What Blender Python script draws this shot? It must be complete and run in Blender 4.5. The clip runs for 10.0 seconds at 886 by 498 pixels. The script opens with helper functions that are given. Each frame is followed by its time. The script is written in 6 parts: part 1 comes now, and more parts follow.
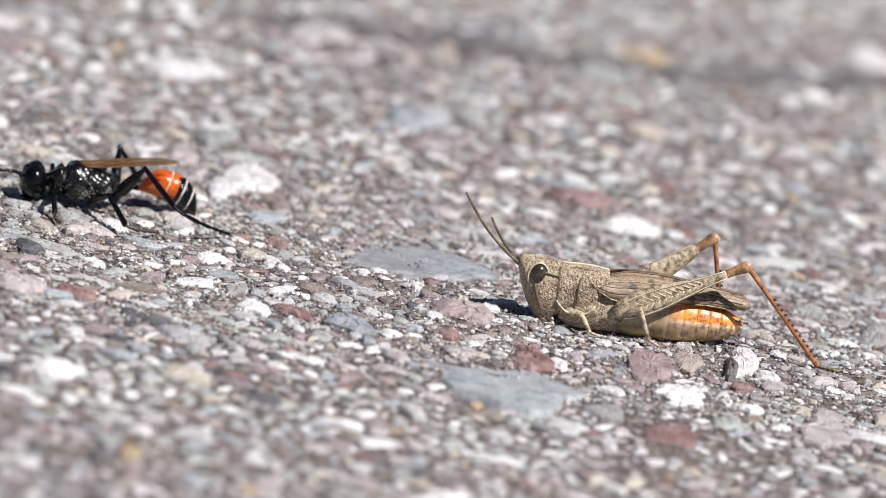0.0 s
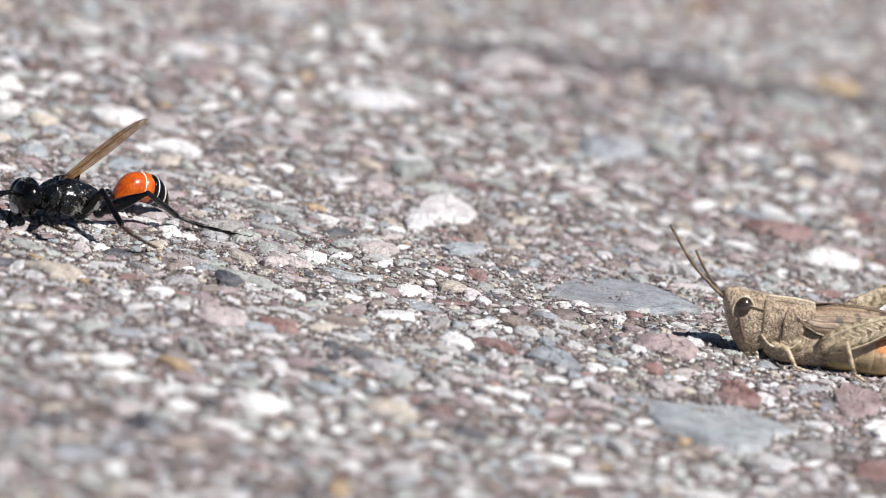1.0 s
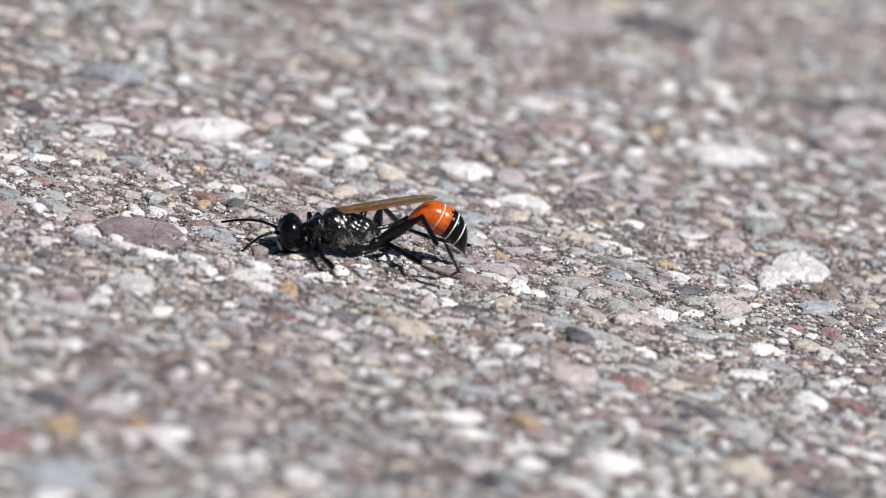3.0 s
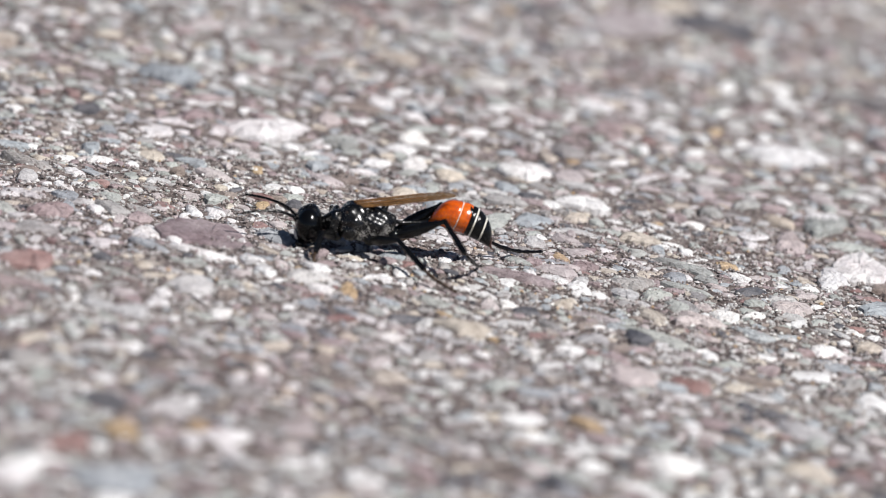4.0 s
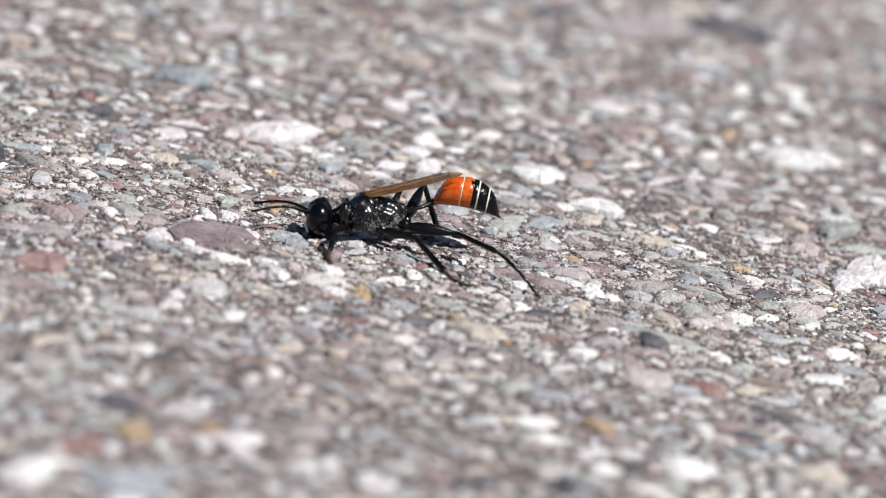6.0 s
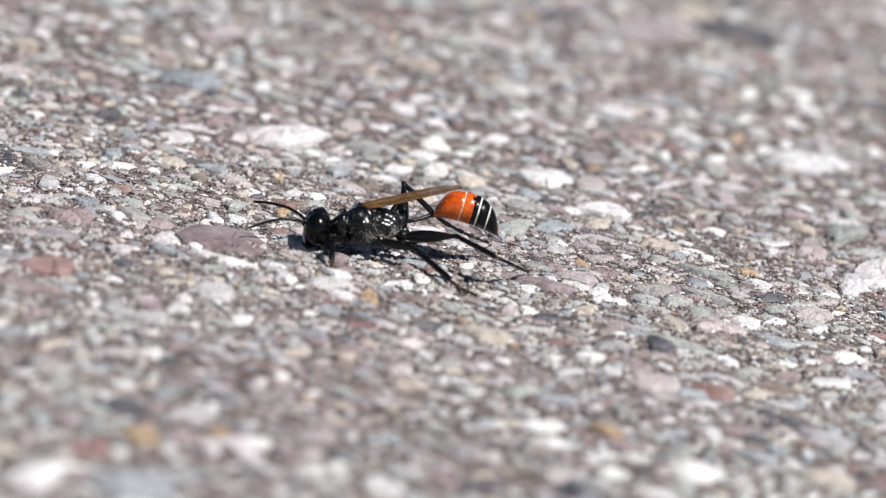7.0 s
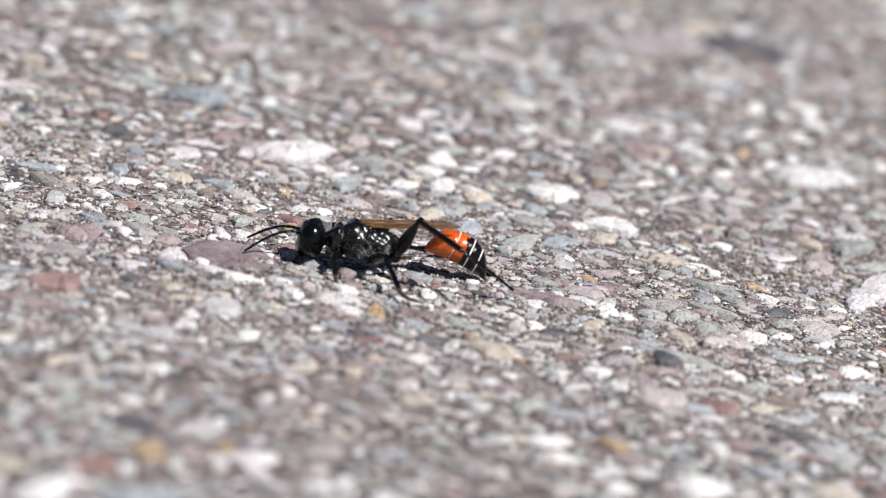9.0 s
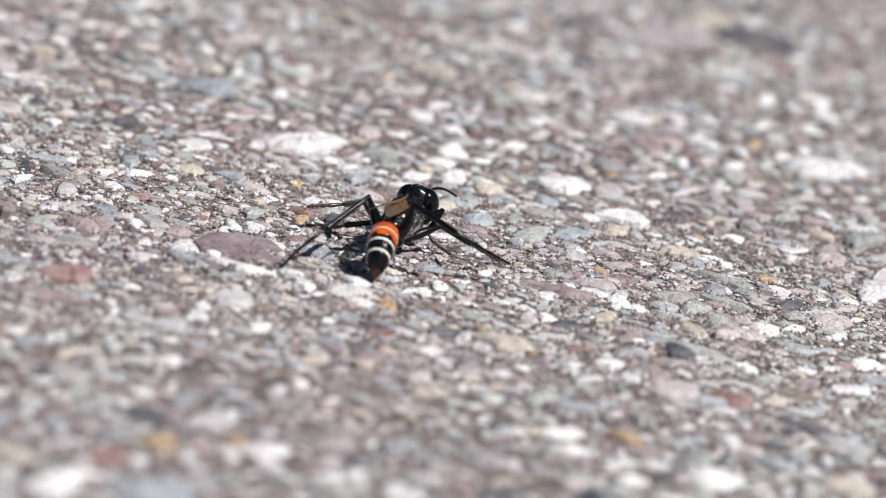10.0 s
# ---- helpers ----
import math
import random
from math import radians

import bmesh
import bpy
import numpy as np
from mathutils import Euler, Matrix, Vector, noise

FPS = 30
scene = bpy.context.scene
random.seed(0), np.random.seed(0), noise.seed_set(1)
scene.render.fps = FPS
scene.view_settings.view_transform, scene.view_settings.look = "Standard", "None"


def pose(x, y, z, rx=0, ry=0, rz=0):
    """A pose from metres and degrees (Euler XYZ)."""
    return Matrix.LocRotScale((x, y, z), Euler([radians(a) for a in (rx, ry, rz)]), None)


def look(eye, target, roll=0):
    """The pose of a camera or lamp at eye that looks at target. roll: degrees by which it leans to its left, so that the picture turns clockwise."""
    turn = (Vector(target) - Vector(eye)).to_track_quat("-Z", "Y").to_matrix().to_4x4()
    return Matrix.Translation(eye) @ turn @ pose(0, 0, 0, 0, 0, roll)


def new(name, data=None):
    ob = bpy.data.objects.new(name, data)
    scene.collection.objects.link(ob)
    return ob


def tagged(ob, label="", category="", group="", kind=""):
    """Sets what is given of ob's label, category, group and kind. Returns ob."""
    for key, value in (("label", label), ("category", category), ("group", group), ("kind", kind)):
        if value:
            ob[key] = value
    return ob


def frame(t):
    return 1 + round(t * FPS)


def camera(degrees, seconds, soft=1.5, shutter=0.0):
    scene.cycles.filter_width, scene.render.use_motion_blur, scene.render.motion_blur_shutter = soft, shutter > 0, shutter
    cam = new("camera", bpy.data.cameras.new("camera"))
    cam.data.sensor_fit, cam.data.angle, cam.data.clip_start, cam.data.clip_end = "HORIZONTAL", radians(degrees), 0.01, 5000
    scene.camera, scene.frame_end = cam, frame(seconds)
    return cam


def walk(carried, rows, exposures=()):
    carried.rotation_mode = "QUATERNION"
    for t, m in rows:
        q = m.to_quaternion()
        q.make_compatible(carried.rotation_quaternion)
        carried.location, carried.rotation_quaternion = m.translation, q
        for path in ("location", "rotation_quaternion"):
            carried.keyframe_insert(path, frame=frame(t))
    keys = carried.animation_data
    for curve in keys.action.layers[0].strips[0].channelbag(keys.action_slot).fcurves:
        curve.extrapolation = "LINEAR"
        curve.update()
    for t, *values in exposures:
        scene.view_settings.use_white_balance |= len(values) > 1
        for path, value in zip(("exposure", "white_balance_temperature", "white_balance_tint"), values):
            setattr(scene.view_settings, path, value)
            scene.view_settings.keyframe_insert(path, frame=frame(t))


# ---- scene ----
# ---------- camera and its path: a close-up lens, panned after a walking wasp ----------
cam = camera(8.0, 10.0, soft=0.8)
digger_wasp = tagged(new("digger_wasp"), "black digger wasp with orange white-banded hind body on the road", "wasp")
cam.data.dof.use_dof = True
cam.data.dof.focus_distance = 0.526
cam.data.dof.aperture_fstop = 29.0


def aimed(x, y, z, yaw, pitch, roll):
    """A camera pose from its place and its yaw (to the left), pitch (up) and roll in degrees."""
    a, b = radians(yaw), radians(pitch)
    ahead = Vector((-math.sin(a) * math.cos(b), math.cos(a) * math.cos(b), math.sin(b)))
    return look((x, y, z), Vector((x, y, z)) + ahead, roll)


ROWS = [
    (0.0, 0.00957, -0.52112, 0.14046, -4.810, -14.953, 9.868),
    (0.2, 0.00893, -0.52025, 0.14020, -4.761, -14.933, 9.893),
    (0.5, 0.00770, -0.51909, 0.13913, -4.680, -14.820, 9.895),
    (0.7, 0.00554, -0.51748, 0.13890, -4.482, -14.900, 9.882),
    (1.0, 0.00254, -0.51464, 0.13835, -3.743, -14.919, 9.729),
    (1.2, 0.00140, -0.51341, 0.13820, -3.334, -14.856, 9.720),
    (1.5, -0.00022, -0.51112, 0.13810, -2.605, -14.805, 9.605),
    (1.7, 0.00042, -0.51018, 0.13735, -2.010, -14.759, 9.520),
    (2.0, 0.00057, -0.50897, 0.13645, -1.505, -14.710, 9.388),
    (2.2, 0.00106, -0.50848, 0.13603, -1.188, -14.682, 9.373),
    (2.5, 0.00145, -0.50825, 0.13595, -0.842, -14.729, 9.294),
    (2.7, 0.00153, -0.50790, 0.13586, -0.718, -14.845, 9.284),
    (3.8, 0.00003, -0.50429, 0.13470, -0.319, -14.879, 9.191),
    (4.0, 0.00004, -0.50429, 0.13470, -0.185, -14.910, 9.156),
    (4.5, 0.00000, -0.50434, 0.13469, -0.000, -14.953, 9.109),
    (5.0, 0.00006, -0.50507, 0.13532, 0.021, -14.993, 9.104),
    (5.5, 0.00044, -0.50430, 0.13489, 0.010, -14.929, 9.126),
    (5.7, 0.00044, -0.50430, 0.13489, -0.006, -14.931, 9.130),
    (6.8, 0.00052, -0.50437, 0.13501, 0.029, -14.920, 9.075),
    (7.0, 0.00052, -0.50437, 0.13502, 0.072, -14.916, 9.063),
    (7.5, 0.00030, -0.50392, 0.13512, 0.198, -14.868, 9.020),
    (8.0, 0.00068, -0.50406, 0.13463, 0.210, -14.776, 9.046),
    (8.5, 0.00027, -0.50436, 0.13495, 0.170, -14.784, 8.989),
    (9.0, 0.00041, -0.50442, 0.13506, 0.144, -14.793, 9.000),
    (9.5, 0.00116, -0.50349, 0.13449, 0.256, -14.798, 8.974),
    (10.0, 0.00010, -0.50385, 0.13483, 0.205, -14.873, 8.963),
]
walk(cam, [(t, aimed(*row)) for t, *row in ROWS], exposures=[(0.0, 0.36), (1.5, 0.37), (2.0, 0.39), (2.5, 0.22), (4.0, 0.25), (4.5, 0.29), (5.5, 0.3), (10.0, 0.31)])

# ---------- sky and sun ----------
SUN_DIR = Vector((0.47, -0.42, 0.78)).normalized()     # towards the sun
world = bpy.data.worlds.new("sky")
scene.world = world
world.use_nodes = True
wt = world.node_tree
wt.nodes.clear()
sky = wt.nodes.new("ShaderNodeTexSky")
sky.sky_type = "NISHITA"
sky.sun_disc = False
sky.air_density = 0.55
sky.dust_density = 0.4
sky.sun_elevation = math.asin(SUN_DIR.z)
sky.sun_rotation = math.atan2(SUN_DIR.x, SUN_DIR.y)
bg = wt.nodes.new("ShaderNodeBackground")
bg.inputs["Strength"].default_value = 0.05
wo = wt.nodes.new("ShaderNodeOutputWorld")
wt.links.new(sky.outputs[0], bg.inputs[0])
wt.links.new(bg.outputs[0], wo.inputs[0])
sun = new("sun", bpy.data.lights.new("sun", "SUN"))
sun.data.energy = 5.0
sun.data.angle = radians(0.55)
sun.data.color = (1.0, 0.972, 0.955)
sun.matrix_world = look(SUN_DIR * 5, (0, 0, 0))

# ---------- materials ----------
MM = 0.001


def material(name, base, rough=0.6, metal=0.0, spec=0.5):
    """A node material; returns it, its tree and its surface node."""
    m = bpy.data.materials.new(name)
    m.use_nodes = True
    t = m.node_tree
    p = t.nodes["Principled BSDF"]
    p.inputs["Base Color"].default_value = (*base, 1)
    p.inputs["Roughness"].default_value = rough
    p.inputs["Metallic"].default_value = metal
    p.inputs["Specular IOR Level"].default_value = spec
    return m, t, p


def node(t, kind, **values):
    n = t.nodes.new(kind)
    for key, v in values.items():
        n.inputs[key.replace("_", " ")].default_value = v
    return n


def coords(t, per_object=False):
    """Coordinates in metres: of the world, or of the object itself."""
    if per_object:
        return t.nodes.new("ShaderNodeTexCoord").outputs["Object"]
    return t.nodes.new("ShaderNodeNewGeometry").outputs["Position"]


def noise_of(t, where, scale, detail=3.0, rough=0.6):
    n = node(t, "ShaderNodeTexNoise", Scale=scale, Detail=detail, Roughness=rough)
    t.links.new(where, n.inputs["Vector"])
    return n


def ramp_of(t, fac, stops, constant=False):
    r = t.nodes.new("ShaderNodeValToRGB")
    r.color_ramp.interpolation = "CONSTANT" if constant else "LINEAR"
    e = r.color_ramp.elements
    while len(e) < len(stops):
        e.new(0.5)
    for el, (at, c) in zip(e, stops):
        el.position = at
        el.color = (*c, 1) if len(c) == 3 else c
    t.links.new(fac, r.inputs[0])
    return r.outputs[0]


def mixed(t, fac, a, b, blend="MIX"):
    n = t.nodes.new("ShaderNodeMix")
    n.data_type, n.blend_type = "RGBA", blend
    for sock, v in ((n.inputs[0], fac), (n.inputs[6], a), (n.inputs[7], b)):
        if isinstance(v, bpy.types.NodeSocket):
            t.links.new(v, sock)
        elif isinstance(v, (int, float)):
            sock.default_value = v
        else:
            sock.default_value = (*v, 1)
    return n.outputs[2]


def bumped(t, p, height, strength, distance):
    b = node(t, "ShaderNodeBump", Strength=strength, Distance=distance)
    t.links.new(height, b.inputs["Height"])
    t.links.new(b.outputs[0], p.inputs["Normal"])


# the sorts of stone in the worn road surface, with how common each is
STONE = {
    "white": (0.74, 0.735, 0.735), "pale": (0.5, 0.495, 0.495), "grey": (0.32, 0.31, 0.305), "bluegrey": (0.34, 0.37, 0.395),
    "mauve": (0.3, 0.235, 0.24), "red": (0.25, 0.15, 0.14), "sage": (0.365, 0.385, 0.365), "pink": (0.47, 0.42, 0.42), "beige": (0.52, 0.465, 0.395), "orange": (0.45, 0.33, 0.2),
    "dark": (0.07, 0.072, 0.085), "soil": (0.13, 0.12, 0.125), "brown": (0.24, 0.195, 0.17),
}
SHARE = [("grey", 0.09), ("bluegrey", 0.10), ("sage", 0.12), ("pale", 0.14), ("pink", 0.11), ("white", 0.16), ("mauve", 0.11), ("beige", 0.07), ("brown", 0.05), ("red", 0.02), ("dark", 0.025), ("orange", 0.01)]


def share_stops():
    at, stops = 0.0, []
    for name, part_of in SHARE:
        stops.append((at, STONE[name]))
        at += part_of
    return stops


def stone_surface(t, p, colour):
    """Mottling, veins, dust and pits over a base colour."""
    w = coords(t)
    big = noise_of(t, w, 520, 5, 0.7)
    mid = noise_of(t, w, 2300, 4, 0.7)
    fine = noise_of(t, w, 7000, 3, 0.7)
    wide = noise_of(t, w, 48, 3, 0.6)
    colour = mixed(t, 1.0, colour, ramp_of(t, wide.outputs[0], [(0.36, (0.88, 0.83, 0.845)), (0.5, (1, 1, 1)), (0.64, (1.08, 1.09, 1.07))]), "MULTIPLY")
    c = mixed(t, 1.0, colour, ramp_of(t, big.outputs[0], [(0.32, (0.62, 0.59, 0.58)), (0.5, (1, 1, 1)), (0.68, (1.3, 1.29, 1.27))]), "MULTIPLY")
    c = mixed(t, 1.0, c, ramp_of(t, mid.outputs[0], [(0.32, (0.58, 0.55, 0.54)), (0.45, (1, 1, 1)), (0.6, (1.04, 1.04, 1.04)), (0.72, (1.4, 1.4, 1.4))]), "MULTIPLY")
    c = mixed(t, 1.0, c, ramp_of(t, fine.outputs[0], [(0.33, (0.74, 0.72, 0.7)), (0.5, (1, 1, 1))]), "MULTIPLY")
    dust = noise_of(t, w, 260, 5, 0.7)
    c = mixed(t, ramp_of(t, dust.outputs[0], [(0.42, (0, 0, 0)), (0.64, (0.3, 0.3, 0.3))]), c, (0.34, 0.32, 0.315))
    t.links.new(c, p.inputs["Base Color"])
    t.links.new(ramp_of(t, mid.outputs[0], [(0.35, (0.8,) * 3), (0.65, (0.38,) * 3)]), p.inputs["Roughness"])
    both = t.nodes.new("ShaderNodeMath")
    both.operation = "MULTIPLY_ADD"
    both.inputs[1].default_value = 0.3
    t.links.new(fine.outputs[0], both.inputs[0])
    t.links.new(mid.outputs[0], both.inputs[2])
    bumped(t, p, both.outputs[0], 0.8, 0.00024)


stone_mat = {}
for _name, _c in STONE.items():
    _m, _t, _p = material("stone_" + _name, _c, 0.6)
    _oi = _t.nodes.new("ShaderNodeObjectInfo")
    _v = ramp_of(_t, _oi.outputs["Random"], [(0.0, (0.82, 0.82, 0.84)), (1.0, (1.12, 1.1, 1.07))])
    stone_surface(_t, _p, mixed(_t, 1.0, _c, _v, "MULTIPLY"))
    stone_mat[_name] = _m

grit_mat, _t, _p = material("grit", (0.4, 0.4, 0.4), 0.6)
_g = _t.nodes.new("ShaderNodeNewGeometry")
stone_surface(_t, _p, ramp_of(_t, _g.outputs["Random Per Island"], share_stops(), True))

fine_mat, _t, _p = material("fine_grit", (0.3, 0.28, 0.26), 0.6)
_g = _t.nodes.new("ShaderNodeNewGeometry")
stone_surface(_t, _p, ramp_of(_t, _g.outputs["Random Per Island"], [(0.0, (0.07, 0.06, 0.06)), (0.16, (0.17, 0.14, 0.13)), (0.36, (0.28, 0.25, 0.24)), (0.56, (0.38, 0.36, 0.345)), (0.68, (0.28, 0.22, 0.215)), (0.77, (0.52, 0.505, 0.49)), (0.9, (0.68, 0.675, 0.66)), (0.985, (0.45, 0.3, 0.16))], True))

# the sandy binder between the stones: grains, dust and darker pits
binder_mat, _t, _p = material("binder", (0.25, 0.22, 0.2), 0.85)
_w = coords(_t)
_vor = node(_t, "ShaderNodeTexVoronoi", Scale=2600.0)
_t.links.new(_w, _vor.inputs["Vector"])
_big = noise_of(_t, _w, 160, 4, 0.6)
_fine = noise_of(_t, _w, 4200, 4, 0.7)
_grain = ramp_of(_t, _vor.outputs["Color"], [(0.0, (0.06, 0.05, 0.048)), (0.35, (0.15, 0.125, 0.12)), (0.6, (0.25, 0.215, 0.205)), (0.85, (0.36, 0.33, 0.31)), (1.0, (0.6, 0.58, 0.56))])
_c = mixed(_t, 1.0, _grain, ramp_of(_t, _big.outputs[0], [(0.3, (0.75, 0.7, 0.7)), (0.7, (1.15, 1.1, 1.05))]), "MULTIPLY")
_c = mixed(_t, 1.0, _c, ramp_of(_t, _fine.outputs[0], [(0.3, (0.6, 0.58, 0.56)), (0.55, (1, 1, 1))]), "MULTIPLY")
# farther out, past the laid stones, the same stones as a pattern
_cells = node(_t, "ShaderNodeTexVoronoi", Scale=430.0)
_t.links.new(_w, _cells.inputs["Vector"])
_pick = _t.nodes.new("ShaderNodeSeparateColor")
_t.links.new(_cells.outputs["Color"], _pick.inputs[0])
_stones = ramp_of(_t, _pick.outputs[0], share_stops(), True)
_stones = mixed(_t, ramp_of(_t, _cells.outputs["Distance"], [(0.5, (0, 0, 0)), (0.62, (1, 1, 1))]), _stones, _c)
_from = _t.nodes.new("ShaderNodeVectorMath")
_from.operation = "SUBTRACT"
_from.inputs[1].default_value = (0.030, 0.030, 0)
_t.links.new(_w, _from.inputs[0])
_abs = _t.nodes.new("ShaderNodeVectorMath")
_abs.operation = "ABSOLUTE"
_t.links.new(_from.outputs[0], _abs.inputs[0])
_xyz = _t.nodes.new("ShaderNodeSeparateXYZ")
_t.links.new(_abs.outputs[0], _xyz.inputs[0])
_past = []
for _k, _edge in ((0, 0.0915), (1, 0.1295)):
    _m = _t.nodes.new("ShaderNodeMath")
    _m.operation = "GREATER_THAN"
    _m.inputs[1].default_value = _edge
    _t.links.new(_xyz.outputs[_k], _m.inputs[0])
    _past.append(_m)
_either = _t.nodes.new("ShaderNodeMath")
_either.operation = "MAXIMUM"
_t.links.new(_past[0].outputs[0], _either.inputs[0])
_t.links.new(_past[1].outputs[0], _either.inputs[1])
_t.links.new(mixed(_t, _either.outputs[0], _c, _stones), _p.inputs["Base Color"])
bumped(_t, _p, _fine.outputs[0], 1.0, 0.0004)

# ---------- mesh helpers ----------


def mesh_of(name, verts, faces, mat, smooth=True):
    me = bpy.data.meshes.new(name)
    me.from_pydata([tuple(v) for v in verts], [], [tuple(f) for f in faces])
    me.materials.append(mat)
    me.polygons.foreach_set("use_smooth", [smooth] * len(me.polygons))
    me.update()
    return me


def part(name, me, parent, label="", m=None):
    """One mesh object under a thing or a part."""
    ob = new(name, me)
    ob.parent = parent
    if m is not None:
        ob.matrix_basis = m
    return tagged(ob, label) if label else ob


# ---------- the road surface ----------
_lattice = np.random.RandomState(5).rand(256, 256)


def value_noise(x, y):
    """Smooth noise from 0 to 1 with a period of one unit."""
    xi, yi = np.floor(x).astype(int), np.floor(y).astype(int)
    fx, fy = x - xi, y - yi
    fx, fy = fx * fx * (3 - 2 * fx), fy * fy * (3 - 2 * fy)
    g = lambda a, b: _lattice[a % 256, b % 256]
    low = g(xi, yi) * (1 - fx) + g(xi + 1, yi) * fx
    high = g(xi, yi + 1) * (1 - fx) + g(xi + 1, yi + 1) * fx
    return low * (1 - fy) + high * fy


def relief(x, y):
    """The height of the binder in mm at a place in mm."""
    x, y = np.asarray(x, float), np.asarray(y, float)
    h = 0.8 * (value_noise(x / 15 + 3, y / 15 + 8) - 0.5) + 0.5 * (value_noise(x / 4.3, y / 4.3) - 0.5)
    h += 0.42 * (value_noise(x / 1.4 + 40, y / 1.4) - 0.5) + 0.3 * (value_noise(x / 0.6, y / 0.6 + 70) - 0.5)
    return h - 0.08


X0, X1, Y0, Y1 = -62.0, 122.0, -100.0, 160.0      # the stretch in mm with its pieces modelled


def ground_sheet():
    """One sheet: a fine grid where the camera looks, coarser and coarser out to the horizon."""
    far = [150, 250, 500, 1500, 6000, 30000, 200000, 2000000]
    xs = np.concatenate([[X0 - f for f in reversed(far)], np.arange(X0, X1 + 0.1, 0.5), [X1 + f for f in far]])
    ys = np.concatenate([[Y0 - f for f in reversed(far)], np.arange(Y0, Y1 + 0.1, 0.5), [Y1 + f for f in far]])
    gx, gy = np.meshgrid(xs, ys)
    inside = (gx >= X0) & (gx <= X1) & (gy >= Y0) & (gy <= Y1)
    gz = np.where(inside, relief(np.where(inside, gx, 0), np.where(inside, gy, 0)), 0.0)
    verts = np.stack([gx, gy, gz], -1).reshape(-1, 3) * MM
    n, k = len(xs), np.arange(len(ys) - 1)[:, None] * len(xs) + np.arange(len(xs) - 1)[None]
    faces = np.stack([k, k + 1, k + n + 1, k + n], -1).reshape(-1, 4)
    me = mesh_of("ground", verts, faces.tolist(), binder_mat)
    return tagged(new("ground", me), "worn grey road surface of mixed small stones in sandy binder", "ground", kind="structure")


ground = ground_sheet()
taken = []          # x, y and mean radius of each stone that lies in the road


def lump(rng, a, b, h, sides, rings, rough, flat=0.75, inner_rings=True):
    """A stone with its middle at 0: half axes a and b and height h in mm, broken edge, worn flat on top, its foot sunk."""
    ang = np.linspace(0, 2 * np.pi, sides, endpoint=False) + rng.uniform(-0.5, 0.5, sides) * (4.5 / sides)
    wob = 1 + rough * rng.uniform(-1, 1, sides) + 0.13 * np.cos(3 * ang + rng.uniform(0, 6)) + 0.14 * np.cos(2 * ang + rng.uniform(0, 6))
    tilt = rng.uniform(-0.09, 0.09, 2)
    verts, faces = [], []
    levels = [(1.05, -0.8, 0.0)]
    for k in range(rings):
        u = k / max(1, rings - 1)
        levels.append((1.0 - (1 - flat) * u, 0.15 + 0.75 * math.sin(math.pi / 2 * u) if rings > 1 else 0.8, 0.16))
    inner = flat
    while inner_rings and inner > 0.3:
        inner *= 0.62
        levels.append((inner, 1.0, 0.2))
    for s, z, jag in levels:
        for an, w in zip(ang, wob):
            q = s * (w * (1 + 0.05 * rng.uniform(-1, 1)))
            x, y = a * q * math.cos(an), b * q * math.sin(an)
            verts.append((x, y, (h * z if z > 0 else -0.5 - h) + x * tilt[0] + y * tilt[1] + rng.uniform(-1, 1) * jag * h))
    rows = len(levels)
    for r in range(rows - 1):
        for k in range(sides):
            j = (k + 1) % sides
            faces.append((r * sides + k, r * sides + j, (r + 1) * sides + j, (r + 1) * sides + k))
    verts.append((0, 0, h * (1 + rng.uniform(-0.1, 0.1))))
    for k in range(sides):
        faces.append(((rows - 1) * sides + k, (rows - 1) * sides + (k + 1) % sides, len(verts) - 1))
    return np.array(verts), faces


_cobbles = np.random.RandomState(21)


def cobble(x, y, a, b, turn, sort, h, seat=0.6):
    """One of the larger stones of the road, at x, y in mm; seat: how far up the binder's bumps it lies."""
    big = a > 2.0
    if a < 4.6 and sort not in ("soil",):
        # a rounded stone standing proud of the binder
        h = 0.62 * min(a, b)
        if abs(math.sin(radians(turn))) > 0.7:
            a = max(a - 1.6 * 0.45 * h, 0.55 * a)
        else:
            b = max(b - 1.6 * 0.45 * h, 0.55 * b)
        y -= 1.5 * 0.45 * h
    if sort == "pale":
        sort = ("pale", "sage", "pink")[len(taken) % 3]
    v, f = lump(_cobbles, a, b, h * 0.45, 26 if big else 15, 4, 0.10, 0.82 if a >= 4.6 else 0.6)
    ob = part("stone", mesh_of("stone", v * MM, f, stone_mat[sort], smooth=False), ground)
    ux, uy = math.cos(radians(turn)), math.sin(radians(turn))
    under = [float(relief(x + p * a * ux - q * b * uy, y + p * a * uy + q * b * ux)) for p in (-0.7, 0, 0.7) for q in (-0.7, 0, 0.7)]
    ob.matrix_basis = pose(x * MM, y * MM, float(np.quantile(under, seat)) * MM, 0, 0, turn)
    n = max(1, round(a / b))
    for k in range(n):
        o = (k - (n - 1) / 2) * 2 * a / n if n > 1 else 0
        taken.append((x + o * ux, y + o * uy, math.sqrt(a * b / n) * 0.92))


